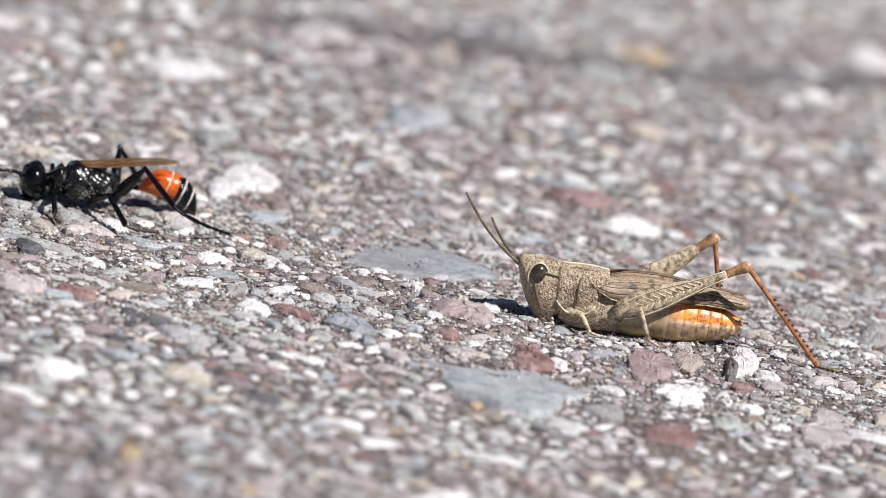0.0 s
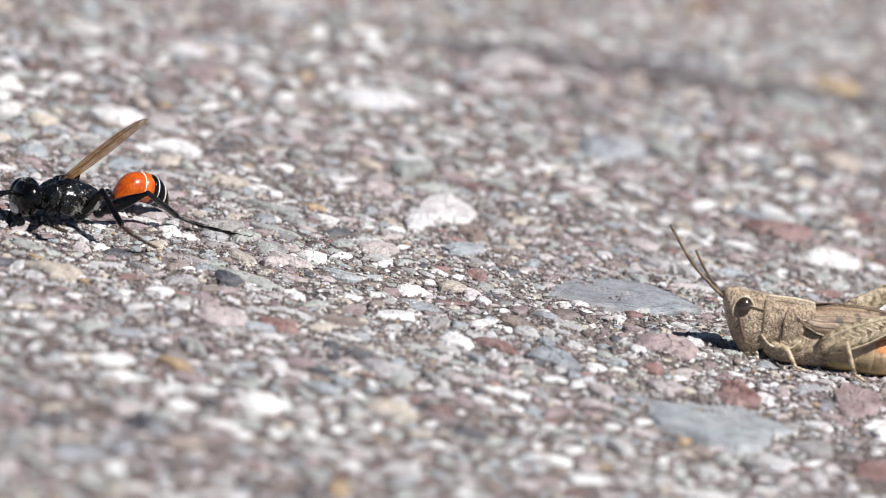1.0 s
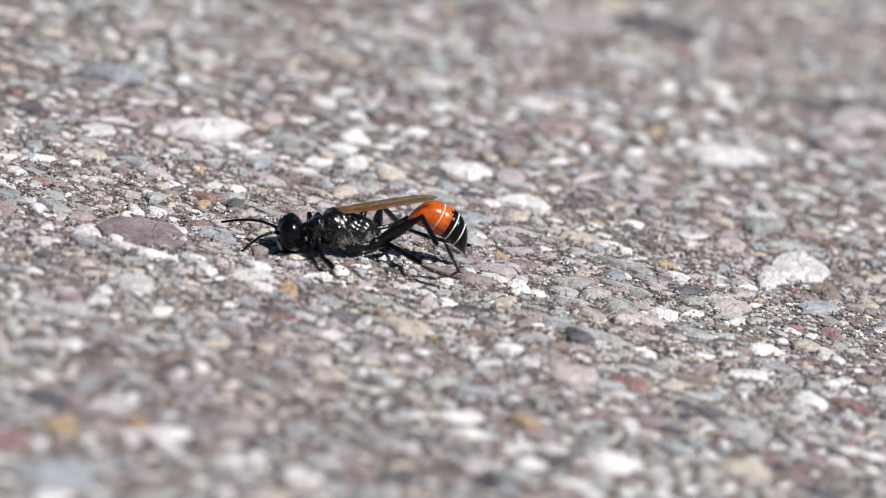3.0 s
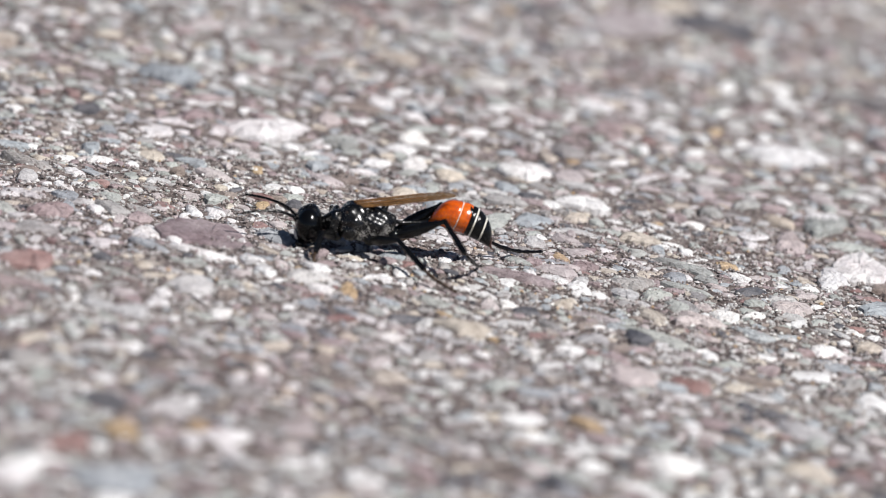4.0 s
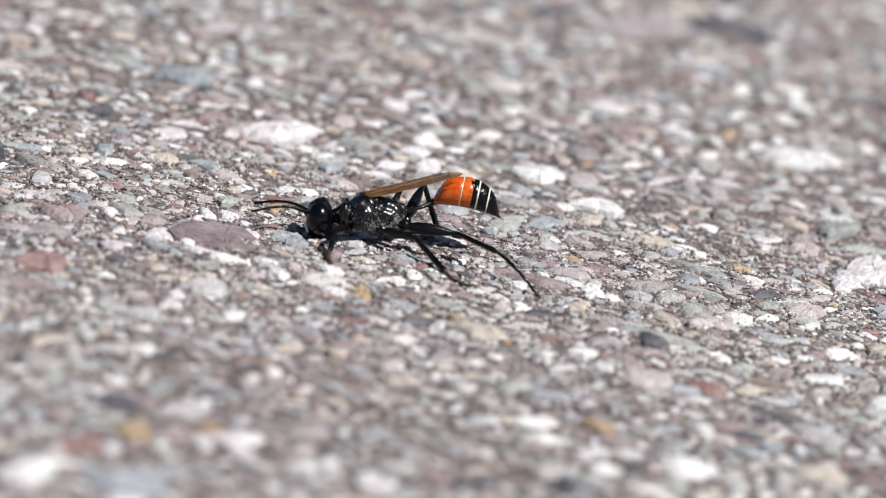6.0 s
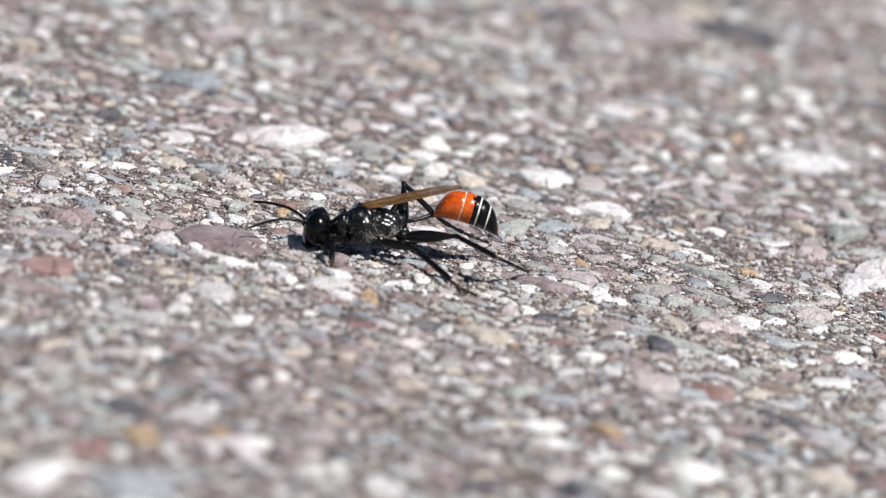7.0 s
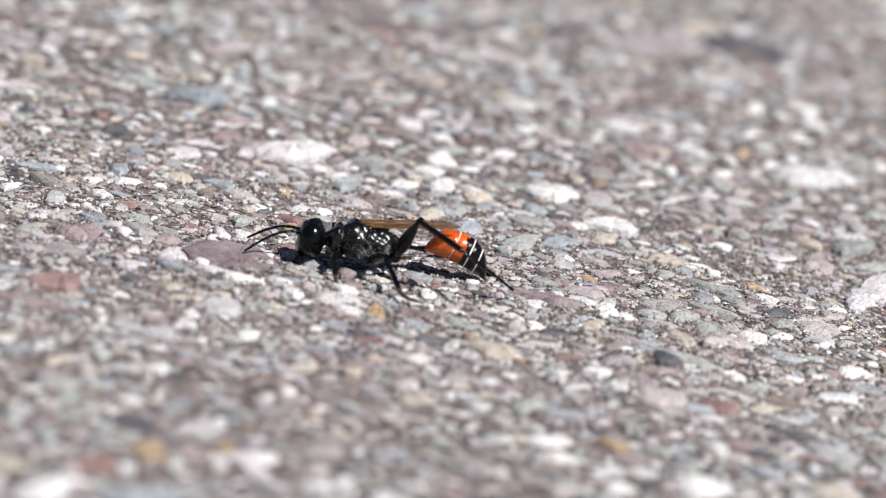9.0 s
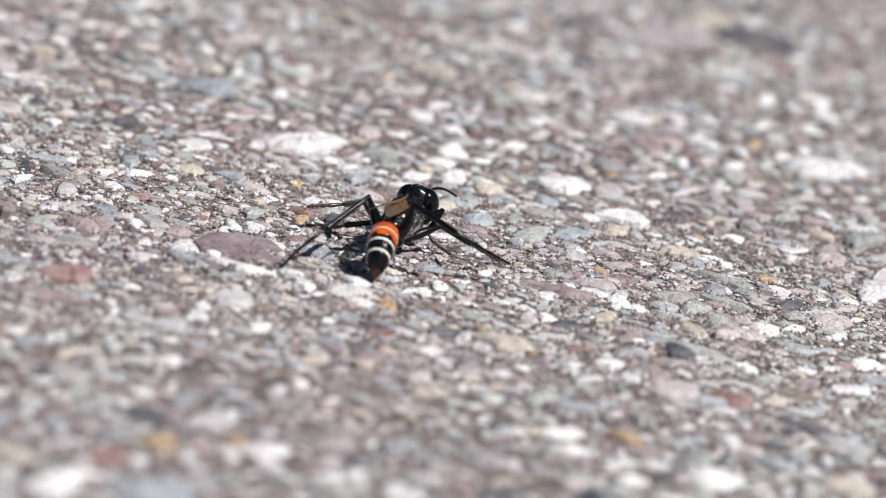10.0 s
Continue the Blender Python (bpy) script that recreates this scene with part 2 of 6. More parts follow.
cobble(30.80, 54.2, 3.9, 3.8, 176, "white", 1.2)
cobble(36.93, 17.11, 4.80, 2.31, -90, "white", 1.2)
cobble(39.23, 12.32, 3.27, 1.42, -91, "brown", 1.9)
cobble(51.12, -2.11, 7.32, 5.45, 148, "bluegrey", .5)
cobble(56.67, -34.36, 7.71, 5.69, 150, "bluegrey", .5)
cobble(18.00, -27.13, 3.25, 2.03, 98, "pale", .6)
cobble(31.21, -34.37, 3.28, 2.00, 94, "pale", .5)
cobble(24.88, -55.14, 1.76, 0.62, -91, "white", .5)
cobble(37.66, -49.77, 1.75, 1.37, 107, "dark", .4)
cobble(31.22, -45.86, 2.62, 1.85, 100, "beige", .5)
cobble(59.79, -25.86, 3.83, 1.95, -93, "red", .5)
cobble(67.35, 27.59, 3.68, 3.04, 118, "red", .6)
cobble(77.30, 88.23, 3.56, 2.24, -89, "orange", .6)
cobble(72.16, -29.92, 3.77, 1.94, -95, "white", .7)
cobble(75.50, -30.28, 2.01, 0.68, -98, "white", .5)
cobble(81.35, -15.30, 1.78, 0.71, -97, "white", .6)
cobble(69.75, -24.43, 4.71, 1.85, -96, "mauve", .9)
cobble(73.18, -21.02, 3.65, 1.17, -97, "beige", .8)
cobble(77.99, -18.53, 4.39, 1.40, -97, "white", .8)
cobble(79.68, 53.04, 2.62, 0.74, -97, "beige", .5)
cobble(71.03, 21.02, 3.75, 2.24, -91, "white", .6)
cobble(72.09, 77.97, 4.42, 2.74, -89, "pale", .6)
cobble(34.23, 31.36, 2.38, 1.42, 95, "white", .6)
cobble(56.29, 10.25, 3.02, 2.42, 136, "pale", .5)
cobble(83.95, -34.61, 4.92, 2.47, -97, "pale", .5)
cobble(22.17, -26.54, 2.30, 1.59, 102, "red", .4)
cobble(69.76, -44.69, 4.73, 1.88, -96, "red", .4)
cobble(27.12, -68.56, 2.21, 0.86, -91, "orange", .4)
cobble(44.96, -24.33, 3.54, 2.05, -89, "bluegrey", .4)
cobble(93.63, 67.16, 2.31, 1.24, -95, "red", .5)
cobble(94.25, 37.12, 1.82, 1.00, -95, "dark", .5)
cobble(40.07, -23.12, 2.21, 1.71, 143, "red", .4)
cobble(65.22, -37.81, 2.98, 1.72, -93, "grey", .4)
cobble(85.48, 0.69, 3.27, 1.68, -96, "pale", .5)
cobble(90.65, -4.36, 3.73, 1.43, -98, "grey", .5)
cobble(58.63, -41.15, 2.02, 1.43, 93, "white", .45)
cobble(46.25, -10.93, 2.00, 1.39, 97, "brown", .5)
cobble(54.66, -16.66, 3.56, 2.53, 96, "mauve", .5)
cobble(52.58, 47.22, 4.31, 3.39, 132, "bluegrey", .4)
cobble(44.13, 76.29, 4.41, 2.83, 97, "pale", .5)
cobble(101.55, 101.28, 6.04, 2.17, -97, "white", .5)
cobble(14.99, 50.62, 3.41, 1.58, 93, "mauve", .5)
cobble(70.25, 36.59, 1.80, 1.04, -91, "white", .5)
cobble(-15.39, 33.5, 3.7, 4.4, 13, "white", .8)
cobble(-30.58, 30.60, 2.26, 1.21, 100, "dark", .7)
cobble(-5.05, 66.58, 2.96, 2.06, 108, "beige", .6)
cobble(25.30, 100.07, 4.86, 3.59, 140, "dark", .3)
cobble(16.40, 94.96, 7.07, 3.67, 94, "pale", .4)
cobble(20.53, 108.01, 3.30, 2.48, 116, "beige", .5)
cobble(-17.13, -6.48, 5.44, 3.53, 103, "mauve", .9)
cobble(-17.38, -12.38, 3.01, 1.31, 162, "white", .6)
cobble(-22.20, -7.10, 2.26, 1.08, 96, "white", .7)
cobble(-19.89, -26.58, 1.98, 1.01, 97, "white", .6)
cobble(-7.45, -16.82, 1.80, 1.04, 97, "white", .6)
cobble(-5.32, -16.56, 2.14, 0.70, 92, "orange", .6)
cobble(13.11, -3.30, 2.15, 1.10, 92, "white", .5)
cobble(16.95, -2.75, 2.16, 1.06, -89, "pale", .4)
cobble(19.23, -8.21, 1.69, 1.32, 143, "beige", .4)
cobble(25.30, -5.00, 2.41, 1.33, -89, "white", .6)
cobble(17.55, -27.56, 3.36, 2.39, 99, "pale", .5)
cobble(28.95, -30.90, 1.46, 1.11, 100, "dark", .4)
cobble(9.12, -12.18, 1.58, 1.24, 114, "dark", .4)
cobble(25.62, 11.71, 2.08, 1.04, -90, "orange", .5)
cobble(22.01, 8.89, 2.69, 1.63, 158, "sage", .4)
cobble(21.16, 4.90, 1.51, 1.14, 104, "bluegrey", .4)
cobble(23.83, 6.55, 1.87, 1.03, -88, "sage", .4)
cobble(24.63, 4.88, 1.23, 0.88, 152, "pink", .4)
cobble(26.55, 8.26, 2.06, 1.03, -90, "white", .5)
cobble(22.25, 1.61, 2.17, 1.14, 161, "sage", .4)
cobble(20.15, -2.37, 1.36, 0.91, 96, "pink", .4)
cobble(22.96, 0.08, 1.63, 0.70, -91, "grey", .4)
cobble(23.29, -3.77, 1.35, 0.78, -88, "pale", .4)
cobble(21.19, -4.89, 1.97, 1.01, -89, "sage", .4)
cobble(19.26, -13.85, 3.42, 1.45, 164, "sage", .3)
cobble(16.50, -12.93, 1.46, 1.19, 127, "bluegrey", .3)
cobble(14.41, -11.60, 2.07, 1.14, 159, "pink", .4)
cobble(23.65, -12.35, 1.35, 0.84, 160, "pink", .4)
cobble(22.03, -8.20, 1.48, 1.23, 131, "pink", .4)
cobble(18.23, 1.25, 1.57, 1.28, 125, "grey", .3)
cobble(16.86, -3.16, 1.79, 0.79, -90, "white", .6)
cobble(13.12, -3.65, 1.98, 1.01, 92, "white", .6)
cobble(-21.37, -57.32, 2.58, 1.90, 113, "dark", .35)
cobble(-14.27, -59.24, 1.87, 0.78, 93, "orange", .4)
cobble(-22.90, -67.70, 3.06, 1.43, 96, "red", .4)
cobble(-18.68, -73.57, 3.93, 3.08, 124, "bluegrey", .4)
cobble(-1.74, -65.99, 2.52, 1.34, 94, "white", .6)
cobble(21.23, -49.01, 2.66, 2.24, 115, "white", .5)
cobble(31.34, -46.23, 2.77, 1.71, -90, "beige", .5)
cobble(11.99, -59.49, 2.24, 1.25, 93, "dark", .4)
cobble(-40.06, 49.47, 3.55, 1.54, 98, "beige", .5)
cobble(7.76, 31.88, 3.64, 2.17, 96, "white", .6)
cobble(-1.78, 29.31, 3.03, 1.32, 93, "white", .6)
cobble(-8.56, 33.46, 2.46, 1.49, 100, "pale", .5)
cobble(-2.21, 37.26, 2.54, 1.34, 95, "white", .5)
cobble(13.13, 24.35, 2.90, 2.20, 110, "white", .5)
cobble(33.95, 29.97, 4.52, 1.81, -93, "pale", .5)
cobble(-1.35, -27.35, 1.51, 1.14, 110, "white", .5)
cobble(-6.00, -34.49, 1.58, 1.04, 101, "beige", .5)
cobble(8.2, -3.2, 3.2, 1.7, 165, "mauve", .5)
cobble(-12.05, -2.02, 2.20, 1.55, 107, "bluegrey", .5)
cobble(-21.57, -30.60, 2.14, 1.61, 120, "pale", .5)
cobble(-14.74, -26.51, 1.59, 0.90, 98, "white", .5)
cobble(4.35, -20.98, 2.97, 2.24, 109, "beige", .4)
cobble(14.73, -18.21, 2.18, 1.24, 93, "pale", .5)
cobble(-30.58, -20.73, 2.93, 2.13, 118, "red", .5)
cobble(-24.69, 47.21, 4.05, 2.60, 106, "bluegrey", .4)
cobble(3.56, 62.27, 3.07, 2.05, 103, "pale", .5)
cobble(22.96, -26.48, 2.72, 1.39, -90, "red", .4)
cobble(4.64, -53.82, 2.19, 1.75, 138, "pale", .4)
cobble(-7.12, -55.96, 2.61, 1.16, 93, "pale", .4)
cobble(9.45, -42.88, 2.10, 1.59, 106, "white", .5)
cobble(-12.00, -40.38, 2.10, 1.40, 102, "brown", .4)
cobble(-27.65, -49.50, 2.79, 1.95, 109, "grey", .4)
cobble(33.59, -10.26, 2.04, 1.54, 99, "white", .5)
cobble(30.99, 1.10, 2.74, 1.62, -89, "pale", .4)
cobble(-36.66, 26.79, 1.40, 0.61, 97, "white", .5)
# this dark stone is added in place of a patch of shadow
cobble(-37.40, 9.62, 2.43, 0.48, 94, "dark", .5)
cobble(-34.94, 10.41, 1.92, 1.04, 101, "mauve", .5)
cobble(-32.80, 10.62, 1.37, 0.90, 109, "beige", .5)
cobble(-30.70, 11.38, 1.73, 0.93, 100, "white", .5)
cobble(-27.98, 13.15, 1.61, 1.13, 113, "white", .5)
cobble(-24.01, 17.71, 2.15, 1.07, 97, "beige", .5)
cobble(-22.12, 18.53, 1.12, 0.83, 133, "dark", .5)
cobble(-27.41, 4.36, 1.43, 1.06, 125, "red", .5)
cobble(-33.10, -2.65, 1.94, 1.04, 158, "white", .5)
cobble(-29.65, 0.47, 1.08, 0.67, 105, "white", .5)
cobble(-26.08, 0.27, 1.39, 1.03, 127, "pale", .5)
cobble(-23.58, -1.35, 1.94, 1.02, 98, "grey", .5)
cobble(-30.23, -5.51, 2.63, 1.88, 117, "mauve", .5)
cobble(-34.26, -7.11, 2.09, 1.26, 105, "pale", .5)
cobble(-33.62, -13.11, 1.72, 1.25, 135, "pale", .5)
cobble(-22.76, -8.20, 2.03, 0.71, 94, "white", 1.2)
cobble(-21.77, -6.13, 1.10, 0.78, 144, "white", 1)
cobble(-19.57, -1.63, 1.40, 0.67, 97, "white", .5)
cobble(-17.45, 1.55, 1.49, 0.91, 102, "white", .5)
cobble(-15.03, -2.51, 1.39, 0.67, 96, "white", 1)
cobble(-33.45, 7.64, 2.56, 1.54, 154, "grey", .5)
cobble(-18.60, 7.45, 0.95, 0.57, 102, "white", .5)
cobble(-17.14, 10.30, 0.94, 0.47, 97, "white", .5)
cobble(-31.96, -15.68, 1.22, 0.55, 97, "pale", .5)
cobble(-33.30, -18.27, 0.99, 0.38, 96, "dark", .5)
cobble(-29.29, -14.94, 1.59, 0.56, 95, "red", .5)
cobble(-27.56, -13.87, 1.47, 0.56, 95, "bluegrey", .5)
cobble(-25.53, -13.52, 1.54, 1.00, 106, "white", .5)
cobble(-30.71, -19.00, 1.12, 0.42, 96, "red", .5)
cobble(-21.74, -12.09, 1.88, 1.26, 149, "bluegrey", .5)
cobble(-19.68, -9.03, 1.22, 0.90, 116, "white", .5)
cobble(-22.32, -15.99, 1.25, 0.46, 94, "beige", .5)
cobble(-23.78, -15.11, 1.10, 0.38, 94, "dark", .5)
cobble(-26.34, -24.17, 1.26, 0.87, 148, "pale", .5)
cobble(-32.03, -27.93, 3.26, 1.30, 163, "mauve", .5)
cobble(-26.14, -28.64, 1.26, 0.44, 95, "white", .5)
cobble(-23.31, -30.31, 2.76, 0.99, 163, "pale", .5)
cobble(-13.53, -27.04, 0.95, 0.20, 91, "beige", .5)
cobble(-18.62, -25.01, 0.75, 0.17, 92, "white", .5)
cobble(-14.15, -30.73, 1.36, 0.65, 95, "dark", .5)
cobble(-17.37, -20.84, 2.61, 1.95, 117, "pale", .5)
cobble(-31.35, -34.25, 1.46, 0.61, 96, "beige", .5)
cobble(-32.77, -33.43, 1.47, 0.82, 101, "pale", .5)
cobble(-30.15, -39.30, 1.21, 0.34, 94, "pale", .5)
cobble(-31.31, -44.79, 1.68, 0.56, 94, "pale", .5)
cobble(-25.79, -39.17, 1.15, 0.76, 106, "pale", .5)
cobble(-19.95, -48.46, 1.45, 0.38, 93, "white", .5)
cobble(-22.26, -41.93, 1.32, 0.76, 100, "pale", .5)
cobble(-23.85, -38.84, 1.22, 0.56, 96, "beige", .5)
cobble(-18.65, -38.23, 1.01, 0.37, 93, "pale", .5)
cobble(-14.29, -34.90, 1.13, 0.31, 92, "beige", .5)
cobble(-11.58, -35.76, 1.14, 0.61, 97, "white", .5)
cobble(-13.58, -41.69, 0.89, 0.21, 91, "red", .5)
cobble(-10.69, -42.39, 1.40, 0.55, 93, "white", .5)
cobble(-22.94, -50.93, 0.87, 0.33, 94, "red", .5)
cobble(-11.85, 17.98, 0.67, 0.19, 92, "white", 1.5)
cobble(1.23, 26.55, 1.99, 1.53, 126, "beige", .5)
cobble(-9.89, 39.34, 2.31, 1.18, 96, "pale", .5)
cobble(-7.34, 29.53, 2.00, 0.73, 92, "pale", .5)
cobble(-8.71, -13.91, 2.52, 1.85, 111, "pale", .5)
cobble(-4.44, -16.55, 0.96, 0.21, 90, "dark", .5)
cobble(-0.91, -23.80, 1.29, 0.98, 142, "pale", .5)
cobble(-1.62, -18.30, 0.97, 0.74, 115, "pale", .5)
cobble(-1.42, -7.75, 1.45, 0.65, 93, "white", .5)
cobble(2.37, -15.44, 2.26, 1.15, 161, "pale", .5)
cobble(0.26, -19.74, 0.87, 0.68, 133, "beige", .5)
cobble(2.70, -17.98, 1.30, 0.74, 159, "orange", .5)
cobble(3.74, -15.48, 0.73, 0.56, 115, "dark", .5)
cobble(5.61, -9.69, 1.11, 0.83, 110, "white", .5)
cobble(7.74, -11.04, 1.41, 1.05, 107, "white", .5)
cobble(4.39, -20.70, 1.93, 1.39, 105, "mauve", .5)
cobble(6.74, -23.49, 0.88, 0.52, 96, "orange", .5)
cobble(9.91, -24.14, 1.28, 0.73, 94, "white", .5)
cobble(-8.72, -39.38, 0.90, 0.24, 91, "dark", .5)
cobble(-0.93, -37.61, 2.14, 1.62, 111, "beige", .5)
cobble(4.41, -33.77, 1.08, 0.83, 113, "beige", .5)
cobble(-1.34, -42.86, 2.36, 1.06, 162, "pale", .5)
cobble(17.32, -0.04, 2.02, 1.36, 99, "grey", .5)
cobble(13.48, 3.96, 2.21, 1.16, 93, "mauve", .5)
cobble(23.45, -3.04, 1.42, 0.51, -92, "pale", .5)
cobble(22.05, -4.24, 1.80, 1.13, 95, "grey", .5)
cobble(27.65, -3.47, 1.33, 1.08, 118, "white", .5)
cobble(30.31, 2.53, 2.21, 1.38, -87, "pale", .5)
cobble(31.39, -3.85, 1.25, 0.68, -90, "white", .5)
cobble(23.45, -7.39, 2.13, 1.49, 154, "pale", .5)
cobble(27.38, -9.17, 1.90, 1.44, 149, "bluegrey", .5)
cobble(21.15, -15.07, 2.03, 1.24, 159, "sage", .5)
cobble(31.73, -11.33, 1.31, 0.97, 99, "mauve", .5)
cobble(34.07, -9.93, 1.52, 0.80, -91, "white", .5)
cobble(30.55, -13.37, 1.07, 0.84, 104, "white", .5)
cobble(24.80, -19.90, 1.18, 0.88, 101, "pale", .5)
cobble(21.88, -30.48, 1.32, 1.02, 104, "white", .5)
cobble(20.11, -32.45, 1.17, 0.89, 150, "pale", .5)
cobble(28.13, -26.86, 1.42, 0.83, 162, "white", .5)
cobble(24.77, -28.17, 1.05, 0.50, -91, "beige", .5)
cobble(29.31, -21.35, 0.95, 0.56, -89, "beige", .5)
cobble(30.92, -33.89, 1.83, 1.45, 149, "pale", .5)
cobble(13.56, -50.16, 1.20, 0.93, 108, "white", .5)
cobble(17.78, -45.61, 1.08, 0.56, -89, "white", .5)
cobble(5.15, -54.03, 1.66, 1.09, 157, "pale", .5)
cobble(10.30, -39.41, 0.65, 0.48, 148, "dark", .5)
cobble(13.13, -39.05, 0.74, 0.59, 112, "dark", .5)
cobble(3.97, -45.25, 0.70, 0.34, 92, "dark", .5)
cobble(6.37, -39.74, 1.30, 0.38, -91, "pale", .5)
cobble(12.49, 19.30, 2.14, 1.19, 94, "beige", .5)
cobble(17.88, 15.96, 2.40, 1.83, 110, "beige", .5)
cobble(22.72, 22.87, 1.61, 1.17, 103, "white", .5)
cobble(29.90, 28.35, 1.82, 1.41, 141, "beige", .5)
cobble(34.21, 31.73, 1.86, 1.17, -86, "white", .5)
cobble(34.56, 13.29, 3.41, 1.42, -92, "white", .5)
cobble(32.67, 16.73, 1.53, 0.57, -92, "white", .5)
cobble(23.47, 35.58, 2.02, 1.16, 94, "pale", .5)
cobble(19.45, -2.31, 1.79, 1.45, 131, "sage", .5)
cobble(31.05, 22.32, 3.53, 1.45, -92, "pale", .5)
cobble(16.78, 52.66, 1.74, 1.29, 109, "beige", .5)
cobble(22.71, 45.99, 1.80, 1.41, 134, "pale", .5)
cobble(14.84, 42.90, 1.53, 1.14, 141, "pale", .5)
cobble(11.91, 37.27, 1.61, 0.54, -90, "orange", .5)
cobble(-39.21, 55.98, 2.10, 0.88, 97, "white", .5)
cobble(-4.48, -52.67, 1.34, 0.54, 92, "pale", .5)
cobble(-8.43, -47.32, 1.08, 0.55, 95, "beige", .5)
cobble(-12.87, -51.34, 1.24, 0.34, 92, "beige", .5)
cobble(-2.76, -56.89, 1.22, 0.54, 92, "pale", .5)
cobble(0.15, -60.39, 1.30, 0.74, 95, "white", .5)
cobble(-9.27, -60.47, 1.33, 0.92, 105, "pale", .5)
cobble(-14.68, -50.08, 1.93, 1.27, 155, "bluegrey", .5)
cobble(-12.34, 87.66, 3.39, 1.91, 154, "soil", .5)
cobble(35.87, 100.53, 1.49, 0.44, -93, "dark", .5)
cobble(-3.82, 87.04, 1.75, 0.70, 93, "soil", .5)
cobble(-22.89, 85.81, 1.78, 0.97, 100, "mauve", .5)
cobble(-34.25, 72.64, 2.21, 1.29, 104, "bluegrey", .5)
cobble(-25.03, 78.04, 4.59, 1.29, 93, "pale", .5)
cobble(-27.87, 66.82, 2.46, 0.67, 93, "pale", .5)
cobble(-18.25, 69.56, 2.35, 0.64, 93, "pale", .5)
cobble(-17.10, 60.32, 1.66, 0.83, 97, "white", .5)
cobble(-11.38, 52.03, 1.61, 1.18, 133, "pale", .5)
cobble(8.08, 70.25, 1.83, 1.01, 96, "pale", .5)
cobble(4.42, 68.20, 1.68, 1.02, 99, "pale", .5)
cobble(17.13, 71.80, 1.40, 0.97, 104, "pale", .5)
cobble(-31.22, 62.79, 2.33, 0.59, 93, "pale", .5)
cobble(67.11, -26.60, 1.52, 0.59, -96, "bluegrey", .5)
cobble(73.28, -16.52, 2.30, 0.93, -96, "pale", .5)
cobble(75.30, -19.92, 1.04, 0.23, -97, "white", 1)
cobble(76.16, -16.52, 0.97, 0.33, -97, "white", 1)
cobble(68.88, -18.00, 1.15, 0.56, -95, "white", .5)
cobble(76.75, -21.94, 2.26, 0.60, -98, "soil", 1.5)
cobble(80.28, -23.85, 1.48, 1.29, 127, "pale", .5)
cobble(82.64, -38.63, 1.29, 0.62, -97, "white", .5)
cobble(73.39, -39.10, 1.21, 0.60, -95, "pale", .5)
cobble(61.77, -45.65, 1.08, 0.74, 91, "white", .5)
cobble(48.21, -25.07, 1.82, 0.90, -92, "white", .5)
cobble(51.94, -19.46, 1.39, 0.69, -92, "white", .5)
cobble(47.62, -29.47, 1.49, 0.55, -94, "white", .5)
cobble(53.95, -27.77, 2.96, 1.35, -93, "pale", .5)
cobble(54.87, -17.38, 1.59, 0.92, -91, "pale", .5)
cobble(49.79, -26.70, 1.77, 0.53, -94, "brown", 1.5)
cobble(46.33, -8.29, 1.19, 0.80, 95, "white", .5)
cobble(50.85, -9.82, 1.44, 0.67, -92, "white", .5)
cobble(38.61, -9.02, 1.81, 0.85, -91, "white", .5)
cobble(40.29, -8.97, 1.62, 0.66, -92, "dark", .5)
cobble(37.19, -7.16, 2.54, 1.18, -90, "beige", .5)
cobble(39.18, -2.47, 1.85, 0.95, -90, "red", 1)
cobble(34.57, -2.37, 0.87, 0.68, 113, "dark", .5)
cobble(42.39, 0.23, 1.22, 0.63, -90, "dark", .5)
cobble(44.65, -17.80, 1.57, 0.70, -92, "pale", .5)
cobble(42.32, -15.65, 2.47, 1.40, -89, "brown", .5)
cobble(39.88, -20.38, 1.20, 0.60, -90, "white", .5)
cobble(66.30, -42.17, 0.92, 0.77, 104, "pale", .5)
cobble(80.09, -9.92, 1.82, 1.18, -93, "beige", .5)
cobble(83.18, -18.31, 1.25, 0.93, 91, "pale", .5)


def joint():
    """Dark soil in a worn joint across the far side of the road."""
    rng = np.random.RandomState(31)
    line = [(38, 78), (60, 82), (72, 81), (90, 87), (108, 92), (124, 95)]
    shapes = []
    for (xa, ya), (xb, yb) in zip(line, line[1:]):
        n = int((xb - xa) / 2.0)
        for k in range(n):
            u = (k + rng.uniform(0, 1)) / n
            x, y = xa + (xb - xa) * u, ya + (yb - ya) * u + rng.uniform(-2.2, 2.2)
            v, f = lump(rng, rng.uniform(1.6, 3.6), rng.uniform(1.0, 1.8), 0.22, 12, 2, 0.15, 0.8)
            shapes.append((v + (x, y, float(relief(x, y)) + 0.25), f))
            taken.append((x, y, 1.4))
    base, verts, faces = 0, [], []
    for v, f in shapes:
        verts.append(v)
        faces += [tuple(i + base for i in face) for face in f]
        base += len(v)
    tagged(part("joint_soil", mesh_of("joint_soil", np.concatenate(verts) * MM, faces, stone_mat["soil"], smooth=False), ground), kind="stuff")


joint()


